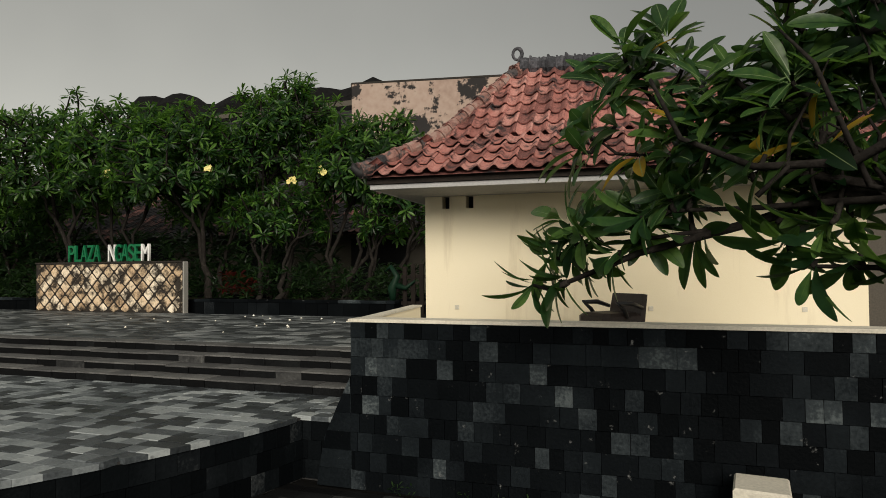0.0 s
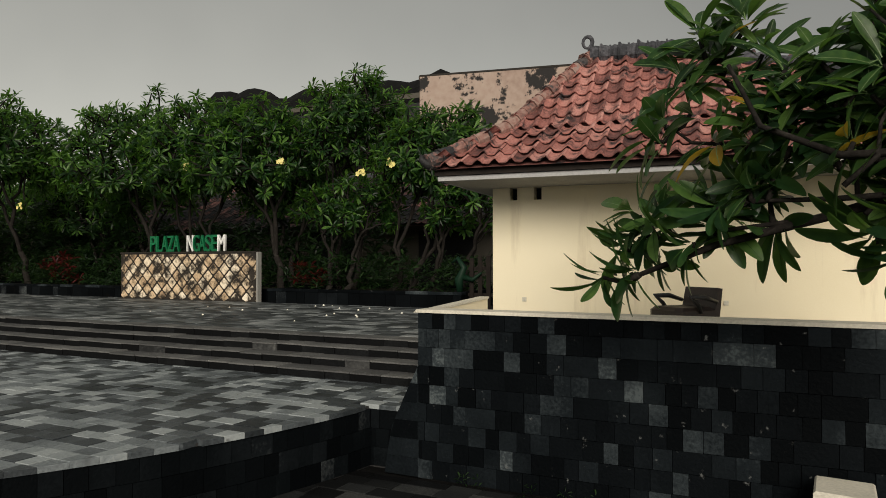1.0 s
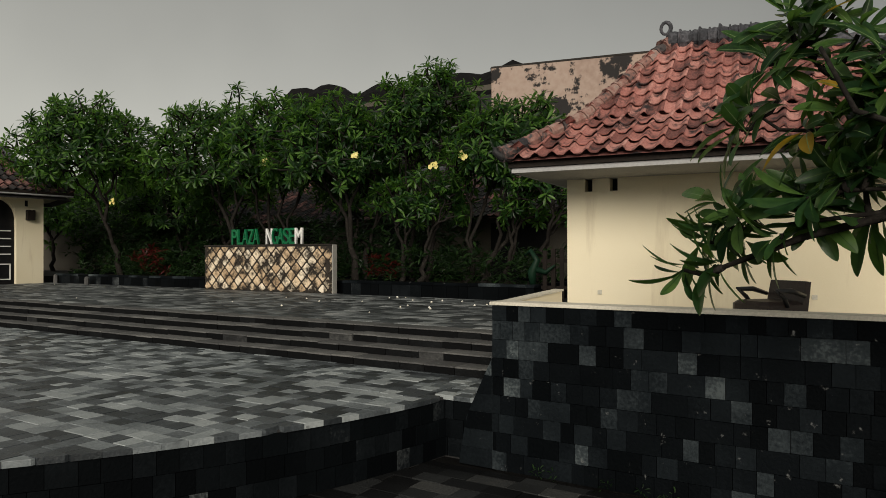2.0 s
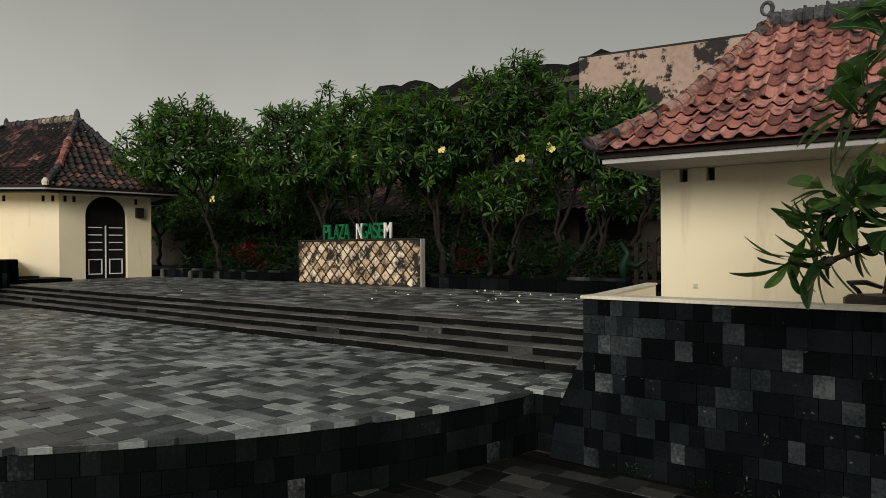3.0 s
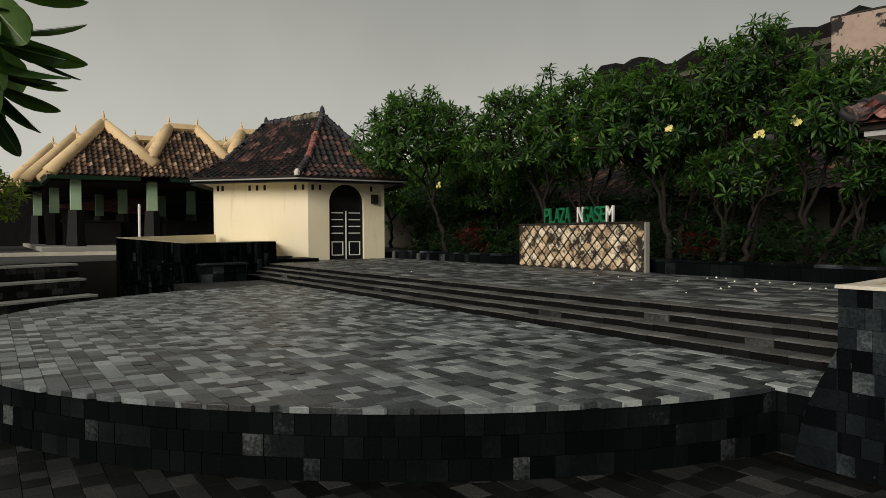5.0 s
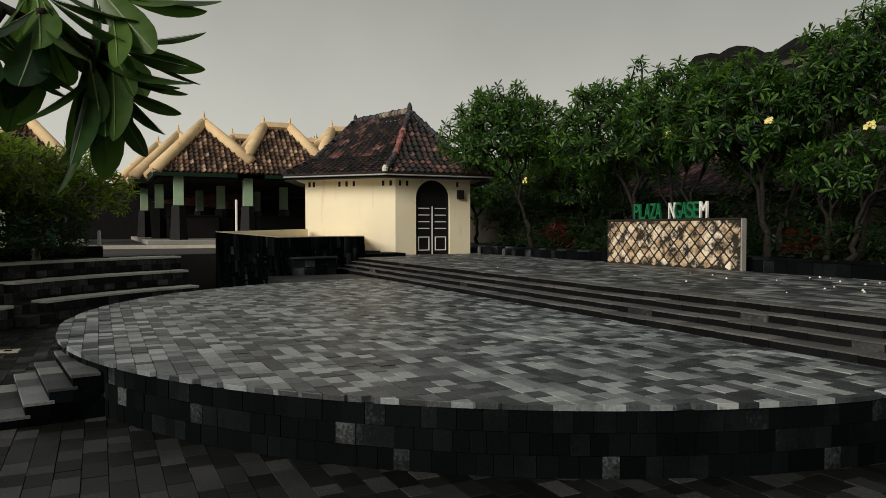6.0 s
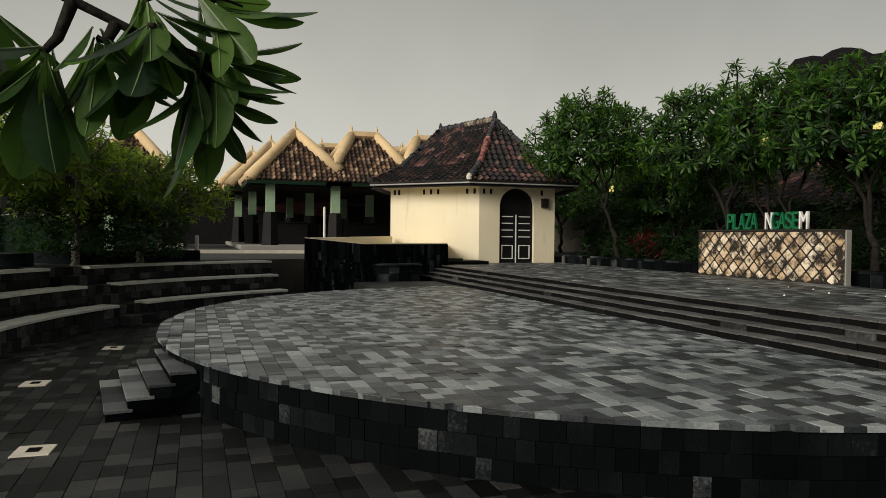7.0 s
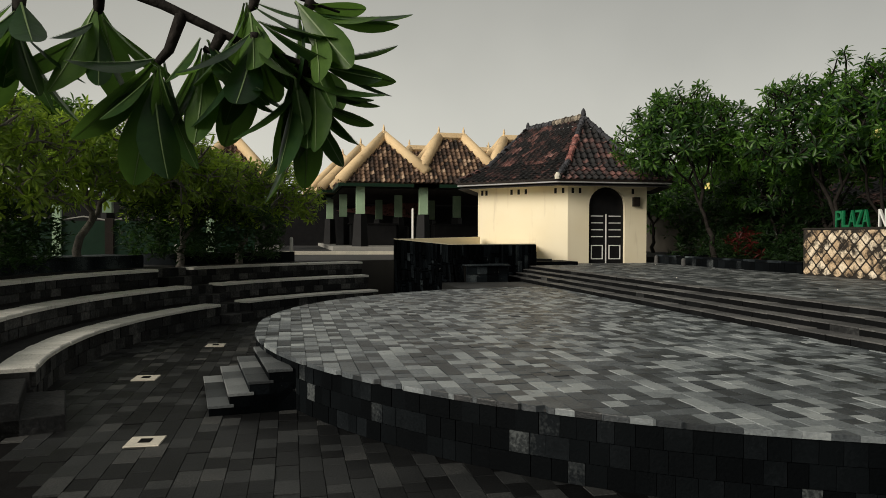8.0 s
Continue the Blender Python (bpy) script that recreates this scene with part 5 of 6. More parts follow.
near_branches("frangipani_tree", "frangipani branch with long drooping dark leaves", (0, 0, 0), [(-2.7, -3.0, -0.1), (-2.6, -2.9, 1.0), (-2.5, -2.75, 2.1), (-2.45, -2.6, 2.75)],
              [(left_limb, 0.024), (left_limb2, 0.014), (left_limb3, 0.012)],
              [(-2.18, -0.96, 2.5), (-2.22, -0.83, 2.56), (-2.15, -0.68, 2.6), (-2.2, -0.56, 2.49), (-2.25, -0.52, 2.44), (-2.2, -0.54, 2.7), (-2.18, -1.335, 2.62), (-2.25, -1.14, 2.66), (-2.25, -0.7, 2.7), (-2.2, -0.52, 2.56)],
              [(0.05, -0.25, -1.0), (0.05, 0.1, -1.0), (0.1, 0.05, -1.0), (0.0, 0.3, -0.9), (0.0, 0.25, -1.0), (0.0, 0.55, -0.6), (0.1, -0.1, -1.0), (0.1, 0.0, -1.0), (0.1, 0.25, -0.9), (-0.05, 0.6, -0.7)],
              0.285, 63, 10, (0.5, 1.3), 0.1, 0.015, 0.98)


# ---- market hall with peaked roofs ----
def market_unit(cx, cy, ridge, half, joined=(), group="market roofs", posts=()):
    h = thing("market_pavilion", "open market pavilion with dark tiled peaked roof edged in cream", "pavilion", group)
    ze, zt = 4.85, 7.7
    e = [(cx + half, cy - half), (cx + half, cy + half), (cx - half, cy + half), (cx - half, cy - half)]
    a, b = Vector((cx, cy - ridge, zt)), Vector((cx, cy + ridge, zt))
    tops = [a, b, b, a]
    roof = Shape()
    vs = [(x, y, ze) for x, y in e] + [tuple(p) for p in tops]
    fs = [(i, (i + 1) % 4, 4 + (i + 1) % 4, 4 + i) for i in range(4)]
    roof.add(vs, fs)
    part("roof", roof, M_TILE_MARKET, h)
    tl = []
    for i in (0, 3):
        tl += slope_tiles([Vector((*e[i], ze + 0.03)), Vector((*e[(i + 1) % 4], ze + 0.03)), tops[(i + 1) % 4], tops[i]], 0.27, 0.3, 0.1)
    lay_tiles(tl, 0.27, 0.3, 0.1, M_TILE_MARKET, h, 0, rng)
    for i in range(4):
        p, q = Vector((*e[i], ze + 0.1)), tops[i] + Vector((0, 0, 0.1))
        if i in joined:
            p = p.lerp(q, 0.2 if ridge < 0.2 else 0.29)
        part("hip_band", Shape().tube([p, p.lerp(q, 0.5), q], [0.34, 0.32, 0.3], 8), M_PAVTRIM, h, "broad cream hip band", True)
    part("ridge_band", Shape().tube([a + Vector((0, -0.1, 0.16)), b + Vector((0, 0.1, 0.16))], [0.26, 0.26], 6), M_PAVTRIM, h, "cream ridge band")
    for p in ([a] if ridge < 0.2 else [a, b]):
        part("finial", Shape().lathe(p.x, p.y, [(0.16, zt + 0.2), (0.13, zt + 0.32), (0.06, zt + 0.42), (0.08, zt + 0.5), (0.02, zt + 0.75)], 7), M_PAVTRIM, h, "cream pointed finial")
    f = Shape()
    for i in range(4):
        p, q = Vector((*e[i], ze - 0.1)), Vector((*e[(i + 1) % 4], ze - 0.1))
        f.tube([p, q], [0.13, 0.13], 4)
    part("eave_beam", f, M_DEEPGREEN, h, "dark green eave beam")
    for x, y in posts:
        part("column", Shape().box(x - 0.23, y - 0.23, 3.2, x + 0.23, y + 0.23, 4.95, 0.02), M_PALEGREEN, h, "pale green column")
        part("plinth", Shape().lathe(x, y, [(0.46, 1.4), (0.4, 2.0), (0.34, 3.195)], 4), M_BLACK, h, "black-painted column base")


for yy in (4.7, 8.7, 12.7):
    for k, xx in enumerate((-40.5, -46.5, -52.5)):
        y_post = {4.7: 3.15, 8.7: 6.65, 12.7: 10.5}[yy] - 0.5 * k
        market_unit(xx, yy - 0.75 * k, 0.0 if yy == 4.7 else 0.75, 2.7, (1, 2) if yy == 4.7 else (0, 1, 2, 3), posts=((xx + 2.0, y_post),))
for yy in (-3.9, -8.3):
    market_unit(-42.5, yy, 0.0, 2.4, posts=((-40.8, yy - 1.9), (-40.8, yy + 1.9)))
structure("market_floor", Shape().box(-58, 1.6, 1.0, -37.4, 17, 1.42, 0.03), M_CONCRETE, "pale concrete slab of the market hall")
structure("market_floor_side", Shape().box(-50, -13, 1.0, -39.4, -1.2, 1.35, 0.03), M_CONCRETE, "pale concrete slab of the side market hall")
# dark sheet and black backing added to hold the shade inside the hall
structure("ceiling_market", Shape().box(-57.9, 2.2, 4.6, -38.4, 16, 4.68), M_DARKWOOD, "dark sheet added under the market roofs as shade")
structure("wall_market_back", Shape().box(-58.4, -26, 1.0, -58, 24, 5.4), M_BLACK, "black backing added behind the open market hall as shade")
# stalls in black: the hall's inner shade is put into their colour
for i in range(8):
    st_ = thing("market_stall", "market stall between the columns, blackened for the hall's shade", "stall", "market stalls")
    x, y = -43.5 - 3.2 * (i % 4), 4.4 + 5.2 * (i // 4)
    part("counter", Shape().box(x - 0.6, y - 1.4, 1.42, x + 0.6, y + 1.4, 2.7, 0.03), M_BLACK, st_)
    part("board", Shape().box(x - 0.7, y - 1.5, 2.702, x + 0.7, y + 1.5, 2.78, 0.01), M_BLACK, st_)
rr_ = thing("red_shed_roof", "low red sheet roof behind the market columns", "roof")
part("sheet", Shape().add([(-55, 3.0, 4.0), (-55, 9.5, 4.9), (-57, 9.5, 4.9), (-57, 3.0, 4.0), (-55, 3.0, 3.9), (-55, 9.5, 3.4)], [(0, 1, 2, 3), (0, 4, 5, 1)]), M_TILE, rr_)
# long low green wall seen under the trees
for i in range(7):
    gp = thing("green_gate", "green panelled gate between pale posts", "gate", "gates beyond the trees")
    x, y = -27.5, -14.0 + i * 1.75
    part("panel", Shape().box(x, y + 0.16, 1.25, x + 0.06, y + 1.6, 2.5, 0.01), M_DEEPGREEN, gp)
    part("post", Shape().box(x - 0.06, y - 0.14, 1.2, x + 0.14, y + 0.14, 3.3 if i % 3 == 0 else 2.6, 0.02), M_PALEGREEN if i % 3 == 0 else M_DARKWOOD, gp)
    part("top_rail", Shape().tube([(x + 0.03, y + 0.16, 2.54), (x + 0.03, y + 0.88, 2.66), (x + 0.03, y + 1.6, 2.54)], [0.03, 0.03, 0.03], 5), M_CONCRETE, gp)
# kerbs and posts along the street
structure("kerb_street", Shape().box(-30.2, -6.0, 1.0, -29.9, 4.5, 1.34, 0.02), M_CAP, "pale street kerb")
for x, y, h_ in ((-21.9, -0.55, 0.75), (-24.0, -4.2, 0.5), (-30.0, 4.6, 2.0)):
    bo = thing("white_post", "slim white-painted post beside the street", "post", "street posts")
    part("post", Shape().lathe(x, y, [(0.05, 1.15), (0.05, 1.2 + h_ - 0.05), (0.03, 1.2 + h_)], 8), M_WHITE, bo)


# ---- houses and ruin behind the trees ----
def back_house():
    h = thing("low_house", "dark low house with old red tile roof behind the trees", "house")
    # dark wall colour carries the shade under the eave
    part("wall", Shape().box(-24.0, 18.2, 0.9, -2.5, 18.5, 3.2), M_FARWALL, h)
    for x in (-21.5, -17.5, -13.0, -9.0, -5.5):
        part("opening", Shape().box(x - 0.9, 18.14, 1.0, x + 0.9, 18.19, 2.9), M_BLACK, h)
    A = [(-24.6, 17.2, 3.05), (-2.0, 17.2, 3.05), (-2.6, 20.5, 4.9), (-24.0, 20.5, 4.9)]
    part("roof_deck", Shape().add([(x, y, z - 0.06) for x, y, z in A], [(0, 1, 2, 3)]), M_TILE_OLD, h)
    lay_tiles(slope_tiles(A, 0.24, 0.3, 0.05), 0.24, 0.3, 0.05, M_TILE_OLD, h, 0, rng)
    ridge_line((-24.0, 20.5, 4.95), (-2.6, 20.5, 4.95), 40, 0.13, M_RIDGE, h)
    return h


back_house()
# added wall, coloured dark to fill the sky gap beside the kiosk
structure("wall_boundary", Shape().box(-50, 18.6, 0.9, -24.05, 18.85, 3.6), M_FARWALL, "dark backing wall added behind the kiosk")


def ruin():
    h = thing("old_building", "tall peeling pinkish plaster wall stained black", "building")
    y = 26.0
    part("wall", Shape().add([(-14.1, y, 1), (-7.2, y, 1), (-7.2, y, 9.5), (-8.2, y, 9.56), (-14.1, y, 9.88), (-14.1, y + 0.5, 1), (-7.2, y + 0.5, 1), (-7.2, y + 0.5, 9.5), (-8.2, y + 0.5, 9.56), (-14.1, y + 0.5, 9.88)],
                             [(0, 1, 2, 3, 4), (9, 8, 7, 6, 5), (4, 3, 8, 9), (3, 2, 7, 8), (0, 4, 9, 5), (1, 6, 7, 2)]), M_RUIN, h)
    part("coping", Shape().tube([(-14.2, y + 0.2, 9.9), (-8.2, y + 0.2, 9.58), (-7.2, y + 0.2, 9.52)], [0.12, 0.12, 0.12], 6), M_MOULD, h)
    part("side_wall", Shape().box(-7.2, y - 3.0, 1, -6.9, y - 0.01, 8.4), M_RUIN, h)
    k = thing("low_house", "dark mossy broken roof beyond the trees", "house")
    ridge = Shape()
    r = random.Random(5)
    xs = [-30.5 + 0.6 * i for i in range(29)]
    vs, fs = [], []
    for i, x in enumerate(xs):
        z = 12.0 - 0.13 * max(0.0, x + 29.5) + 0.3 * math.sin(x * 1.55) * (0.6 + 0.4 * math.sin(x * 0.7)) + r.uniform(-0.1, 0.1)
        if x > -20.0:
            z = 11.25 + 0.22 * math.sin(x * 2.3) + r.uniform(-0.15, 0.15)
        vs += [(x, 30 + r.uniform(-0.1, 0.1), 1.0), (x, 30.2, z - 0.6), (x, 30.8, z), (x, 32.5, z - 0.5)]
    for i in range(len(xs) - 1):
        for q in range(3):
            fs.append((4 * i + q, 4 * i + 4 + q, 4 * i + 5 + q, 4 * i + 1 + q))
    ridge.add(vs, fs)
    part("roof", ridge, M_MOSS, k)
    part("gutter_board", Shape().box(-24.5, 29.4, 9.9, -14.2, 29.5, 10.15), M_FARWALL, k)
    part("lower_roof", Shape().box(-24.0, 29.55, 8.6, -14.5, 29.9, 9.7), M_TILE_OLD, k)


ruin()


# ---- fence and ornament beside the terrace ----
fe = thing("picket_fence", "dark timber picket fence beside the house", "fence")
for i in range(13):
    x = -5.9 + i * 0.19
    part("slat", Shape().box(x, 13.0, 1.0, x + 0.09, 13.03, 2.05 + 0.05 * math.sin(i * 0.9), 0.006), M_DARKWOOD, fe)
for z in (1.25, 1.8):
    part("rail", Shape().box(-5.95, 13.032, z, -3.4, 13.07, z + 0.07), M_DARKWOOD, fe)
orn = thing("garden_ornament", "grey-green curled garden ornament on the kerb end", "ornament")
part("body", Shape().tube([(-6.1, 12.95, 1.34), (-6.12, 12.95, 1.6), (-6.0, 12.95, 1.85), (-6.15, 12.95, 2.05), (-6.28, 12.95, 1.95)], [0.07, 0.1, 0.07, 0.05, 0.02], 8), M_DEEPGREEN, orn, smooth=True)
part("tail", Shape().tube([(-6.0, 12.95, 1.65), (-5.8, 12.95, 1.6), (-5.6, 12.95, 1.75)], [0.07, 0.05, 0.02], 7), M_DEEPGREEN, orn, smooth=True)
for x, y, z in ((-24.1, 12.9, 0.26), (-21.9, 12.7, 0.22)):
    po = thing("stone_stub", "short worn stone stub post near the kiosk", "post")
    part("post", Shape().lathe(x, y, [(0.08, 1.0), (0.07, 1.0 + z), (0.03, 1.04 + z)], 8), M_TREADSTONE, po)


# ---- chair on the terrace ----
def chair(x, y, z, rz):
    c = thing("office_chair", "worn brown vinyl office chair with black plastic arms", "chair", at=(x, y, z))
    c.rotation_euler = (0, 0, radians(rz))
    c.scale = (0.95, 0.95, 0.93)
    part("seat", Shape().prism([(-0.23, -0.2), (-0.16, -0.24), (0.16, -0.24), (0.23, -0.2), (0.23, 0.2), (0.16, 0.24), (-0.16, 0.24), (-0.23, 0.2)], 0.48, 0.61, 0.035), M_CHAIR, c)
    part("backrest", Shape().add([(-0.23, 0.19, 0.5), (0.23, 0.19, 0.5), (0.22, 0.25, 0.8), (-0.22, 0.25, 0.8), (-0.23, 0.26, 0.5), (0.23, 0.26, 0.5), (0.22, 0.31, 0.79), (-0.22, 0.31, 0.79)],
                                 [(0, 1, 2, 3), (7, 6, 5, 4), (3, 2, 6, 7), (0, 3, 7, 4), (1, 5, 6, 2), (0, 4, 5, 1)]), M_CHAIR, c)
    for s in (-1, 1):
        part("armrest", Shape().tube([(0.235 * s, 0.02, 0.56), (0.25 * s, -0.03, 0.64), (0.25 * s, -0.12, 0.71), (0.25 * s, 0.06, 0.71), (0.24 * s, 0.22, 0.66)], [0.022, 0.022, 0.028, 0.026, 0.02], 7), M_PLASTIC, c, smooth=True)
    part("pillar", Shape().lathe(0, 0, [(0.03, 0.06), (0.03, 0.485)], 8), M_METAL, c)
    for i in range(5):
        a = 1.2566 * i
        part("leg", Shape().tube([(0, 0, 0.1), (0.26 * math.cos(a), 0.26 * math.sin(a), 0.05)], [0.03, 0.018], 6), M_PLASTIC, c)
        part("caster", Shape().lathe(0.27 * math.cos(a), 0.27 * math.sin(a), [(0.02, 0.0), (0.03, 0.025), (0.02, 0.05)], 8), M_PLASTIC, c)


chair(-0.77, 6.5, Z_PLAZA, -40)
bx_ = thing("cement_block", "pale cement block at the foot of the terrace wall", "block")
part("block", Shape().prism([(0.27, 4.75), (0.63, 4.7), (0.65, 5.12), (0.29, 5.16)], -0.02, 0.5, 0.015), M_CAP, bx_)


# ---- steps, stage stair, paving ----
r2 = random.Random(21)
steps = tagged(new("stone_steps"), "four long dark andesite steps up to the plaza", "steps", kind="structure")
part("core", Shape().box(-22.4, Y_BOT + 0.05, 0.3, -2.9, Y_TOP + 0.1, 0.66), M_JOINT, steps)
TREAD = (Y_TOP - Y_BOT) / 3
lens_ = (0.42, 0.52, 0.36)
# treads lighter, risers darker: the fall of sky light put into their colour
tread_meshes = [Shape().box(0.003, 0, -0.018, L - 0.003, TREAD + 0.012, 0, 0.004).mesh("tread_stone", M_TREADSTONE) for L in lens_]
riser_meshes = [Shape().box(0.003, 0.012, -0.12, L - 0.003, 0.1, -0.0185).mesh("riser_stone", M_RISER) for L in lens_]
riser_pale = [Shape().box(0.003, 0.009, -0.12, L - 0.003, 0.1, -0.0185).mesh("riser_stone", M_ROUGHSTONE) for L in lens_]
for k in range(4):
    z = Z_STAGE + 0.1 * (k + 1)
    x = -22.4 - 0.35 * k + 0.25 * (k % 2)
    while x < -2.75:
        i = r2.randrange(3)
        at_ = pose(x, Y_BOT + TREAD * k + r2.uniform(-0.008, 0.008), z + r2.uniform(-0.006, 0.004), 0, r2.uniform(-0.3, 0.3), 0)
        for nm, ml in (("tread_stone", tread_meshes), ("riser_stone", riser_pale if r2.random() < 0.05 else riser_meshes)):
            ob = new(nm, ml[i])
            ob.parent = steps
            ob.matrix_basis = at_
        x += lens_[i]
su, sn = Vector((0.99, 0.14)), Vector((0.14, -0.99))
stair = tagged(new("stage_stair"), "four dark stone steps up to the round stage", "steps", kind="structure")
for k in range(4):
    mid = Vector((-8.93, -0.93)) + sn * (0.215 * k)
    q = [mid - su * 0.87 - sn * 0.5, mid - su * 0.87, mid + su * 0.87, mid + su * 0.87 - sn * 0.5]
    part("step_block", Shape().prism([tuple(v) for v in q], -0.03, 0.445 - 0.12 * k), M_WALLSTONE, stair)
    for c in range(4):
        a0_, a1_ = -0.88 + 0.44 * c + 0.003, -0.88 + 0.44 * (c + 1) - 0.003
        q = [mid + su * a0_ - sn * 0.26, mid + su * a0_ + sn * 0.015, mid + su * a1_ + sn * 0.015, mid + su * a1_ - sn * 0.26]
        part("tread_stone", Shape().prism([tuple(v) for v in q], 0.446 - 0.12 * k, 0.48 - 0.12 * k + r2.uniform(-0.003, 0.003), 0.006), M_PLAZA, stair)


def clip_circle(poly, R):
    """Cuts a polygon to the inside of the stage circle, by the chords near it."""
    cx = sum(p[0] for p in poly) / len(poly) - CX
    cy = sum(p[1] for p in poly) / len(poly) - CY
    a = math.atan2(cy, cx)
    for k in range(-3, 4):
        t = a + k * 0.05
        nx, ny = math.cos(t), math.sin(t)
        out = []
        for i in range(len(poly)):
            p, q = poly[i], poly[(i + 1) % len(poly)]
            dp, dq = (p[0] - CX) * nx + (p[1] - CY) * ny - R, (q[0] - CX) * nx + (q[1] - CY) * ny - R
            if dp <= 0:
                out.append(p)
            if dp * dq < 0:
                u = dp / (dp - dq)
                out.append((p[0] + (q[0] - p[0]) * u, p[1] + (q[1] - p[1]) * u))
        poly = out
        if len(poly) < 3:
            return None
    return poly


def pave(parent, cells, z, thick, material, name, single, key):
    """Lays stones: the ones that come first by key as parts, the rest joined."""
    cells.sort(key=key)
    rest = Shape()
    for i, poly in enumerate(cells):
        h_ = z + r2.uniform(-0.006, 0.004)
        if i < single:
            part(name, Shape().prism(poly, z - thick, h_, 0.0035), material, parent)
        else:
            rest.prism(poly, z - thick, h_, 0.0035)
    if rest.v:
        part(name + "_field", rest, material, parent, kind="stuff")


def rows(x0, x1, y0, y1, depth, widths, along_y=False):
    out = []
    v = y0
    while v < y1 - 0.02:
        u = x0 - r2.uniform(0, 0.3)
        d = min(depth, y1 - v)
        while u < x1:
            w = r2.choice(widths)
            a, b = max(u, x0), min(u + w, x1)
            if b - a > 0.05:
                g_ = 0.0018
                q = [(a + g_, v + g_), (b - g_, v + g_), (b - g_, v + d - g_), (a + g_, v + d - g_)]
                out.append([(p[1], p[0]) for p in q][::-1] if along_y else q)
            u += w
        v += depth
    return out


# stage top
cells = []
for q in rows(CX - R_STAGE, CX + R_STAGE, CY - R_STAGE, Y_BOT, 0.17, (0.15, 0.19, 0.22, 0.28)):
    far = max(math.hypot(x - CX, min(y - CY, 0)) for x, y in q)
    lim = R_STAGE - 0.185 if q[0][0] > -6 and q[2][1] > 5.5 else R_STAGE + 0.015
    if far > lim + 0.005:
        q = clip_circle(q, lim)
        if not q or len(q) < 3:
            continue
        ar = abs(sum(q[i][0] * q[(i + 1) % len(q)][1] - q[(i + 1) % len(q)][0] * q[i][1] for i in range(len(q)))) / 2
        if ar < 0.004:
            continue
    cells.append(q)
pave(stage, cells, Z_STAGE, 0.05, M_PAVER, "paving_stone", 290, lambda q: math.hypot(q[0][0] + 5.5, q[0][1] - 1.6))
for q in rows(-3.69, -2.98, 5.46, Y_BOT, 0.17, (0.15, 0.19, 0.22, 0.28)):
    part("paving_stone", Shape().prism(q, Z_STAGE - 0.05, Z_STAGE + r2.uniform(-0.006, 0.004), 0.006), M_PAVER, infill)
for k in range(3):
    x = -3.68
    while x < -3.0:
        wd = r2.choice((0.15, 0.18, 0.22))
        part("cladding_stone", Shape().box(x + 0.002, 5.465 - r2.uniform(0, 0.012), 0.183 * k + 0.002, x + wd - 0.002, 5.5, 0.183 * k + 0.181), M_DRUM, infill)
        x += wd
# stage front cladding, its side shade put into the stone colour
clad = Shape()
count = 0
for k in range(3):
    z0 = 0.183 * k
    t = math.pi + r2.uniform(0, 0.02)
    while t < 2 * math.pi - 0.02:
        wd = r2.choice((0.14, 0.16, 0.18, 0.21))
        hw = wd / 2 - 0.0022
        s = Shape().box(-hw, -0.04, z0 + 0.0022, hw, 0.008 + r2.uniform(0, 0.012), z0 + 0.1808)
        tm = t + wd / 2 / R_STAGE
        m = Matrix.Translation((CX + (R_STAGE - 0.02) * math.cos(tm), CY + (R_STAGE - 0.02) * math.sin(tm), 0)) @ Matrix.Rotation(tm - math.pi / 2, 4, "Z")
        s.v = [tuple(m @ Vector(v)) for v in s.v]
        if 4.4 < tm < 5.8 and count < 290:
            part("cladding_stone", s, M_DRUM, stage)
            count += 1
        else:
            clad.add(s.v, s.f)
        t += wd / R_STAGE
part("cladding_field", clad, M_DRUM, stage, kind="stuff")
# terrace wall cladding
tw_ = tagged(new("wall_cladding"), "dark stone tile cladding with scattered paler stones", "wall", kind="structure")
z = 0.0
while z < 1.5:
    hgt = min(0.172, 1.515 - z)
    x = TERR_X - r2.choice((0, 0.08))
    while x < 3.0:
        w = r2.choice((0.12, 0.15, 0.15, 0.17, 0.29))
        a = max(x, TERR_X)
        part("cladding_stone", Shape().box(a + 0.002, TERR_Y - r2.uniform(0.0, 0.012), z + 0.002, x + w - 0.002, TERR_Y + 0.028, z + hgt - 0.002), M_WALLSTONE, tw_)
        x += w
    z += 0.172
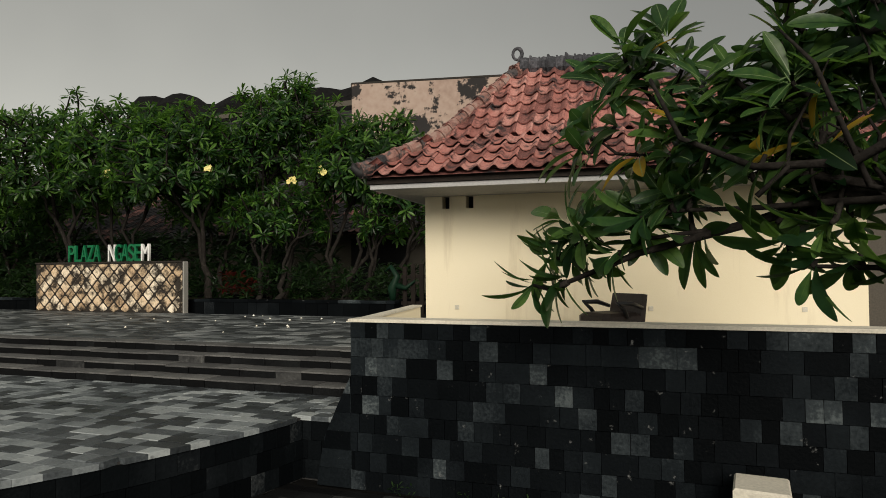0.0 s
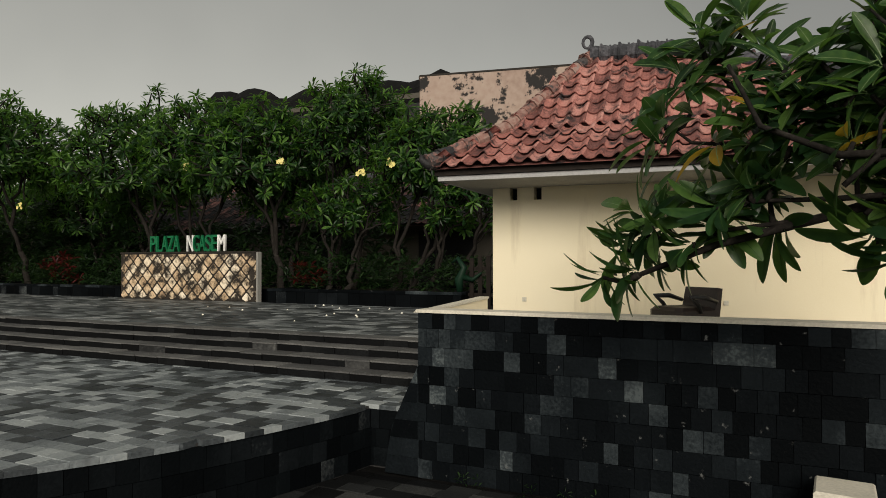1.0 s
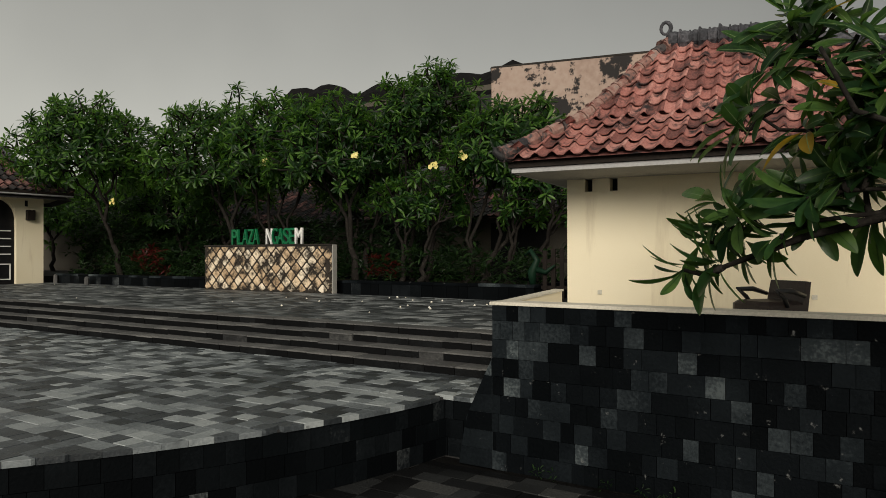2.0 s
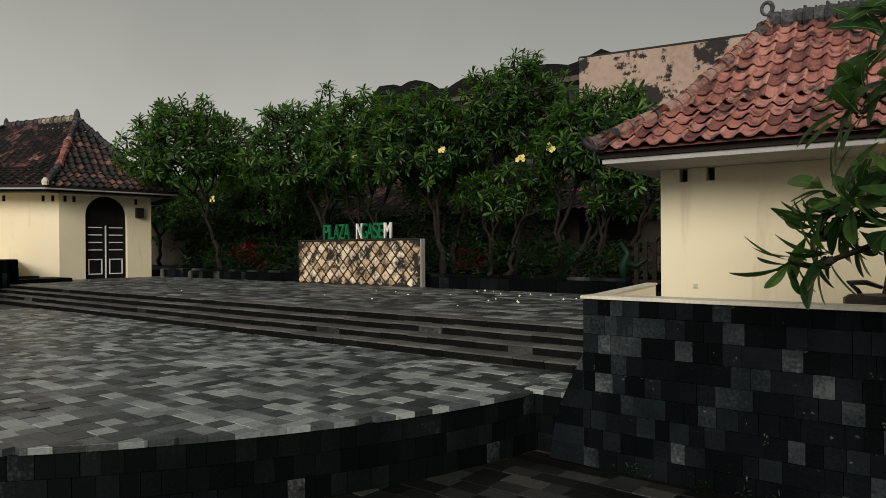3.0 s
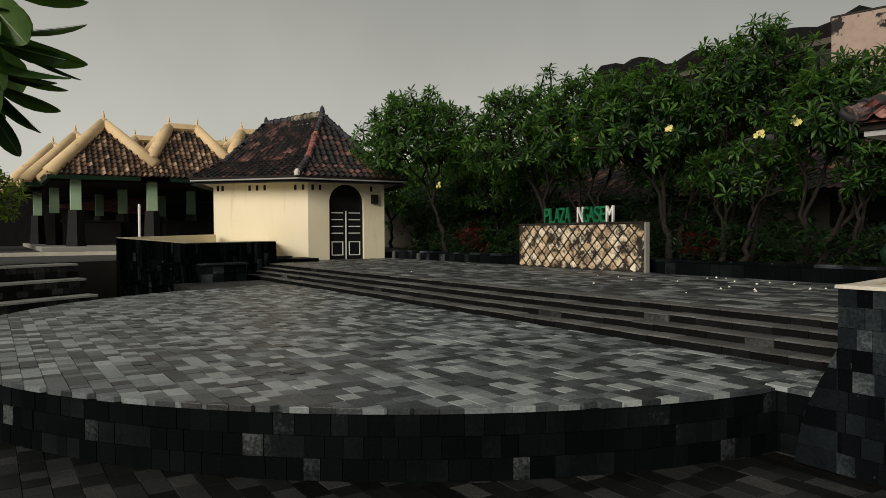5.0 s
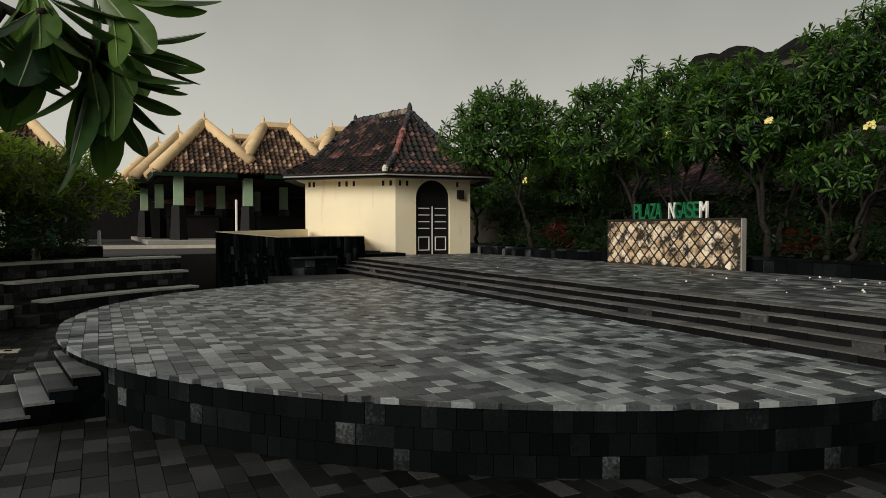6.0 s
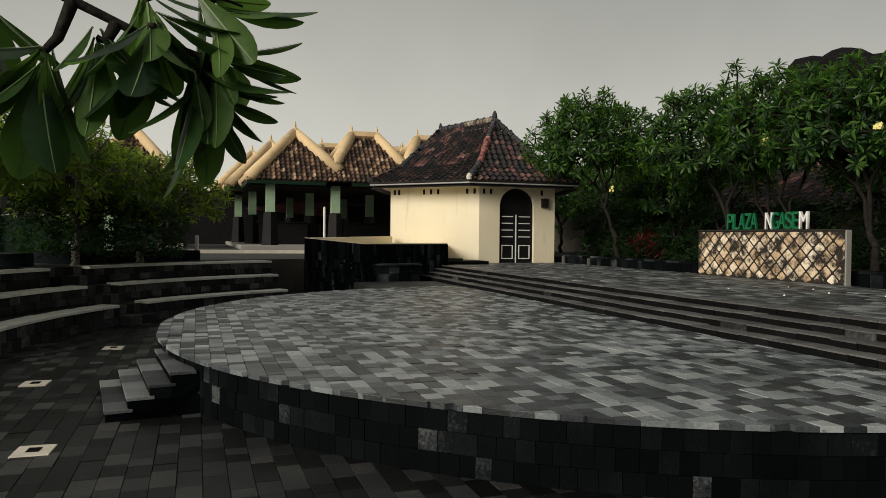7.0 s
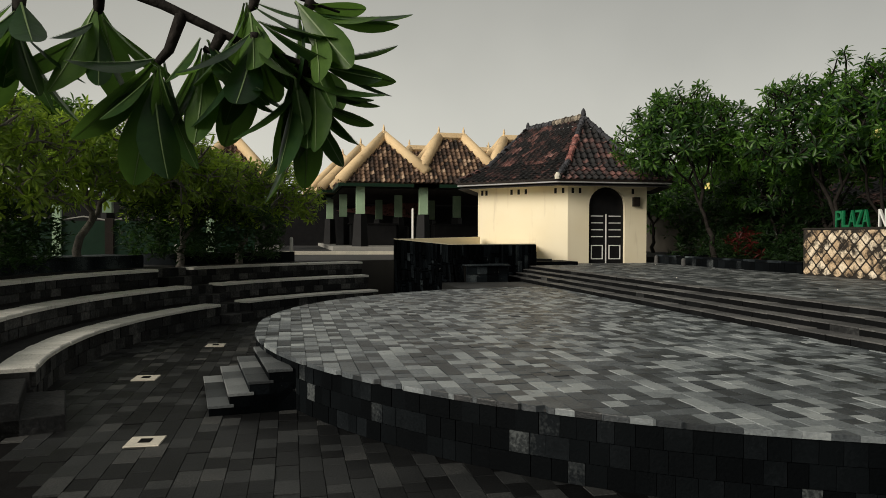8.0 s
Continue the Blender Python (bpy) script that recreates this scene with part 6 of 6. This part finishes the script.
# lower ground
gp_ = tagged(new("pavement_lower"), "dark stone paving of the sunken floor round the stage", "pavement", kind="structure")
cells = []
for q in rows(-19.5, 3.0, -5.5, 5.25, 0.2, (0.2, 0.3, 0.3, 0.4)):
    mx, my = sum(p[0] for p in q) / len(q), sum(p[1] for p in q) / len(q)
    d = math.hypot(mx - CX, my - CY)
    if (my < CY and d < R_STAGE - 0.15 and my < Y_BOT) or (d > 10.2 and mx < -5.5):
        continue
    cells.append(q)
pave(gp_, cells, 0.0, 0.05, M_GROUND, "ground_stone", 280, lambda q: math.hypot(q[0][0] + 6.5, q[0][1] + 1.5))
# upper plaza
pl = tagged(new("pavement_plaza"), "dark stone paving of the upper plaza strewn with petals", "pavement", kind="structure")
cells = rows(-24.55, -2.6, Y_TOP + 0.36, 13.0, 0.2, (0.2, 0.3, 0.3, 0.4))
pave(pl, cells, Z_PLAZA, 0.04, M_PLAZA, "paving_stone", 250, lambda q: math.hypot(q[0][0] + 7, q[0][1] - 8))
# inset pale covers in the lower floor
for x, y in ((-13.2, -1.9), (-10.34, -2.54), (-7.12, -1.94)):
    co = thing("floor_cover", "pale cement inspection cover set in the dark paving", "cover", "floor covers")
    part("frame", Shape().prism([(x - 0.17, y - 0.15), (x + 0.16, y - 0.17), (x + 0.18, y + 0.15), (x - 0.15, y + 0.17)], -0.02, 0.012, 0.004), M_CAP, co)
    part("lid", Shape().prism([(x - 0.07, y - 0.05), (x + 0.06, y - 0.06), (x + 0.07, y + 0.05), (x - 0.06, y + 0.06)], 0.0, 0.018, 0.003), M_JOINT, co)
# fallen petals and leaves
pet = Shape()
for _ in range(27):
    x, y, z = r2.triangular(-13, -4.2, -6.5), r2.uniform(8.6, 12.4), Z_PLAZA
    if r2.random() < 0.25:
        x, y = r2.uniform(-24, -14), r2.uniform(7.8, 12.6)
    s_ = r2.uniform(0.022, 0.042)
    # a crumpled little flower lying on the stone
    tw = r2.uniform(0, 6.28)
    ring = [(x + s_ * 0.75 * r2.uniform(0.7, 1.2) * math.cos(tw + q * 1.2566), y + s_ * 0.75 * r2.uniform(0.7, 1.2) * math.sin(tw + q * 1.2566), z + s_ * r2.uniform(0.2, 0.6)) for q in range(5)]
    pet.add([(x, y, z + s_ * 1.1), (x, y, z)] + ring, [(0, 2 + q, 2 + (q + 1) % 5) for q in range(5)] + [(1, 2 + (q + 1) % 5, 2 + q) for q in range(5)])
tagged(part("fallen_petals", pet, M_LITTER, kind="stuff"), "pale fallen petals scattered over the plaza", "petals")
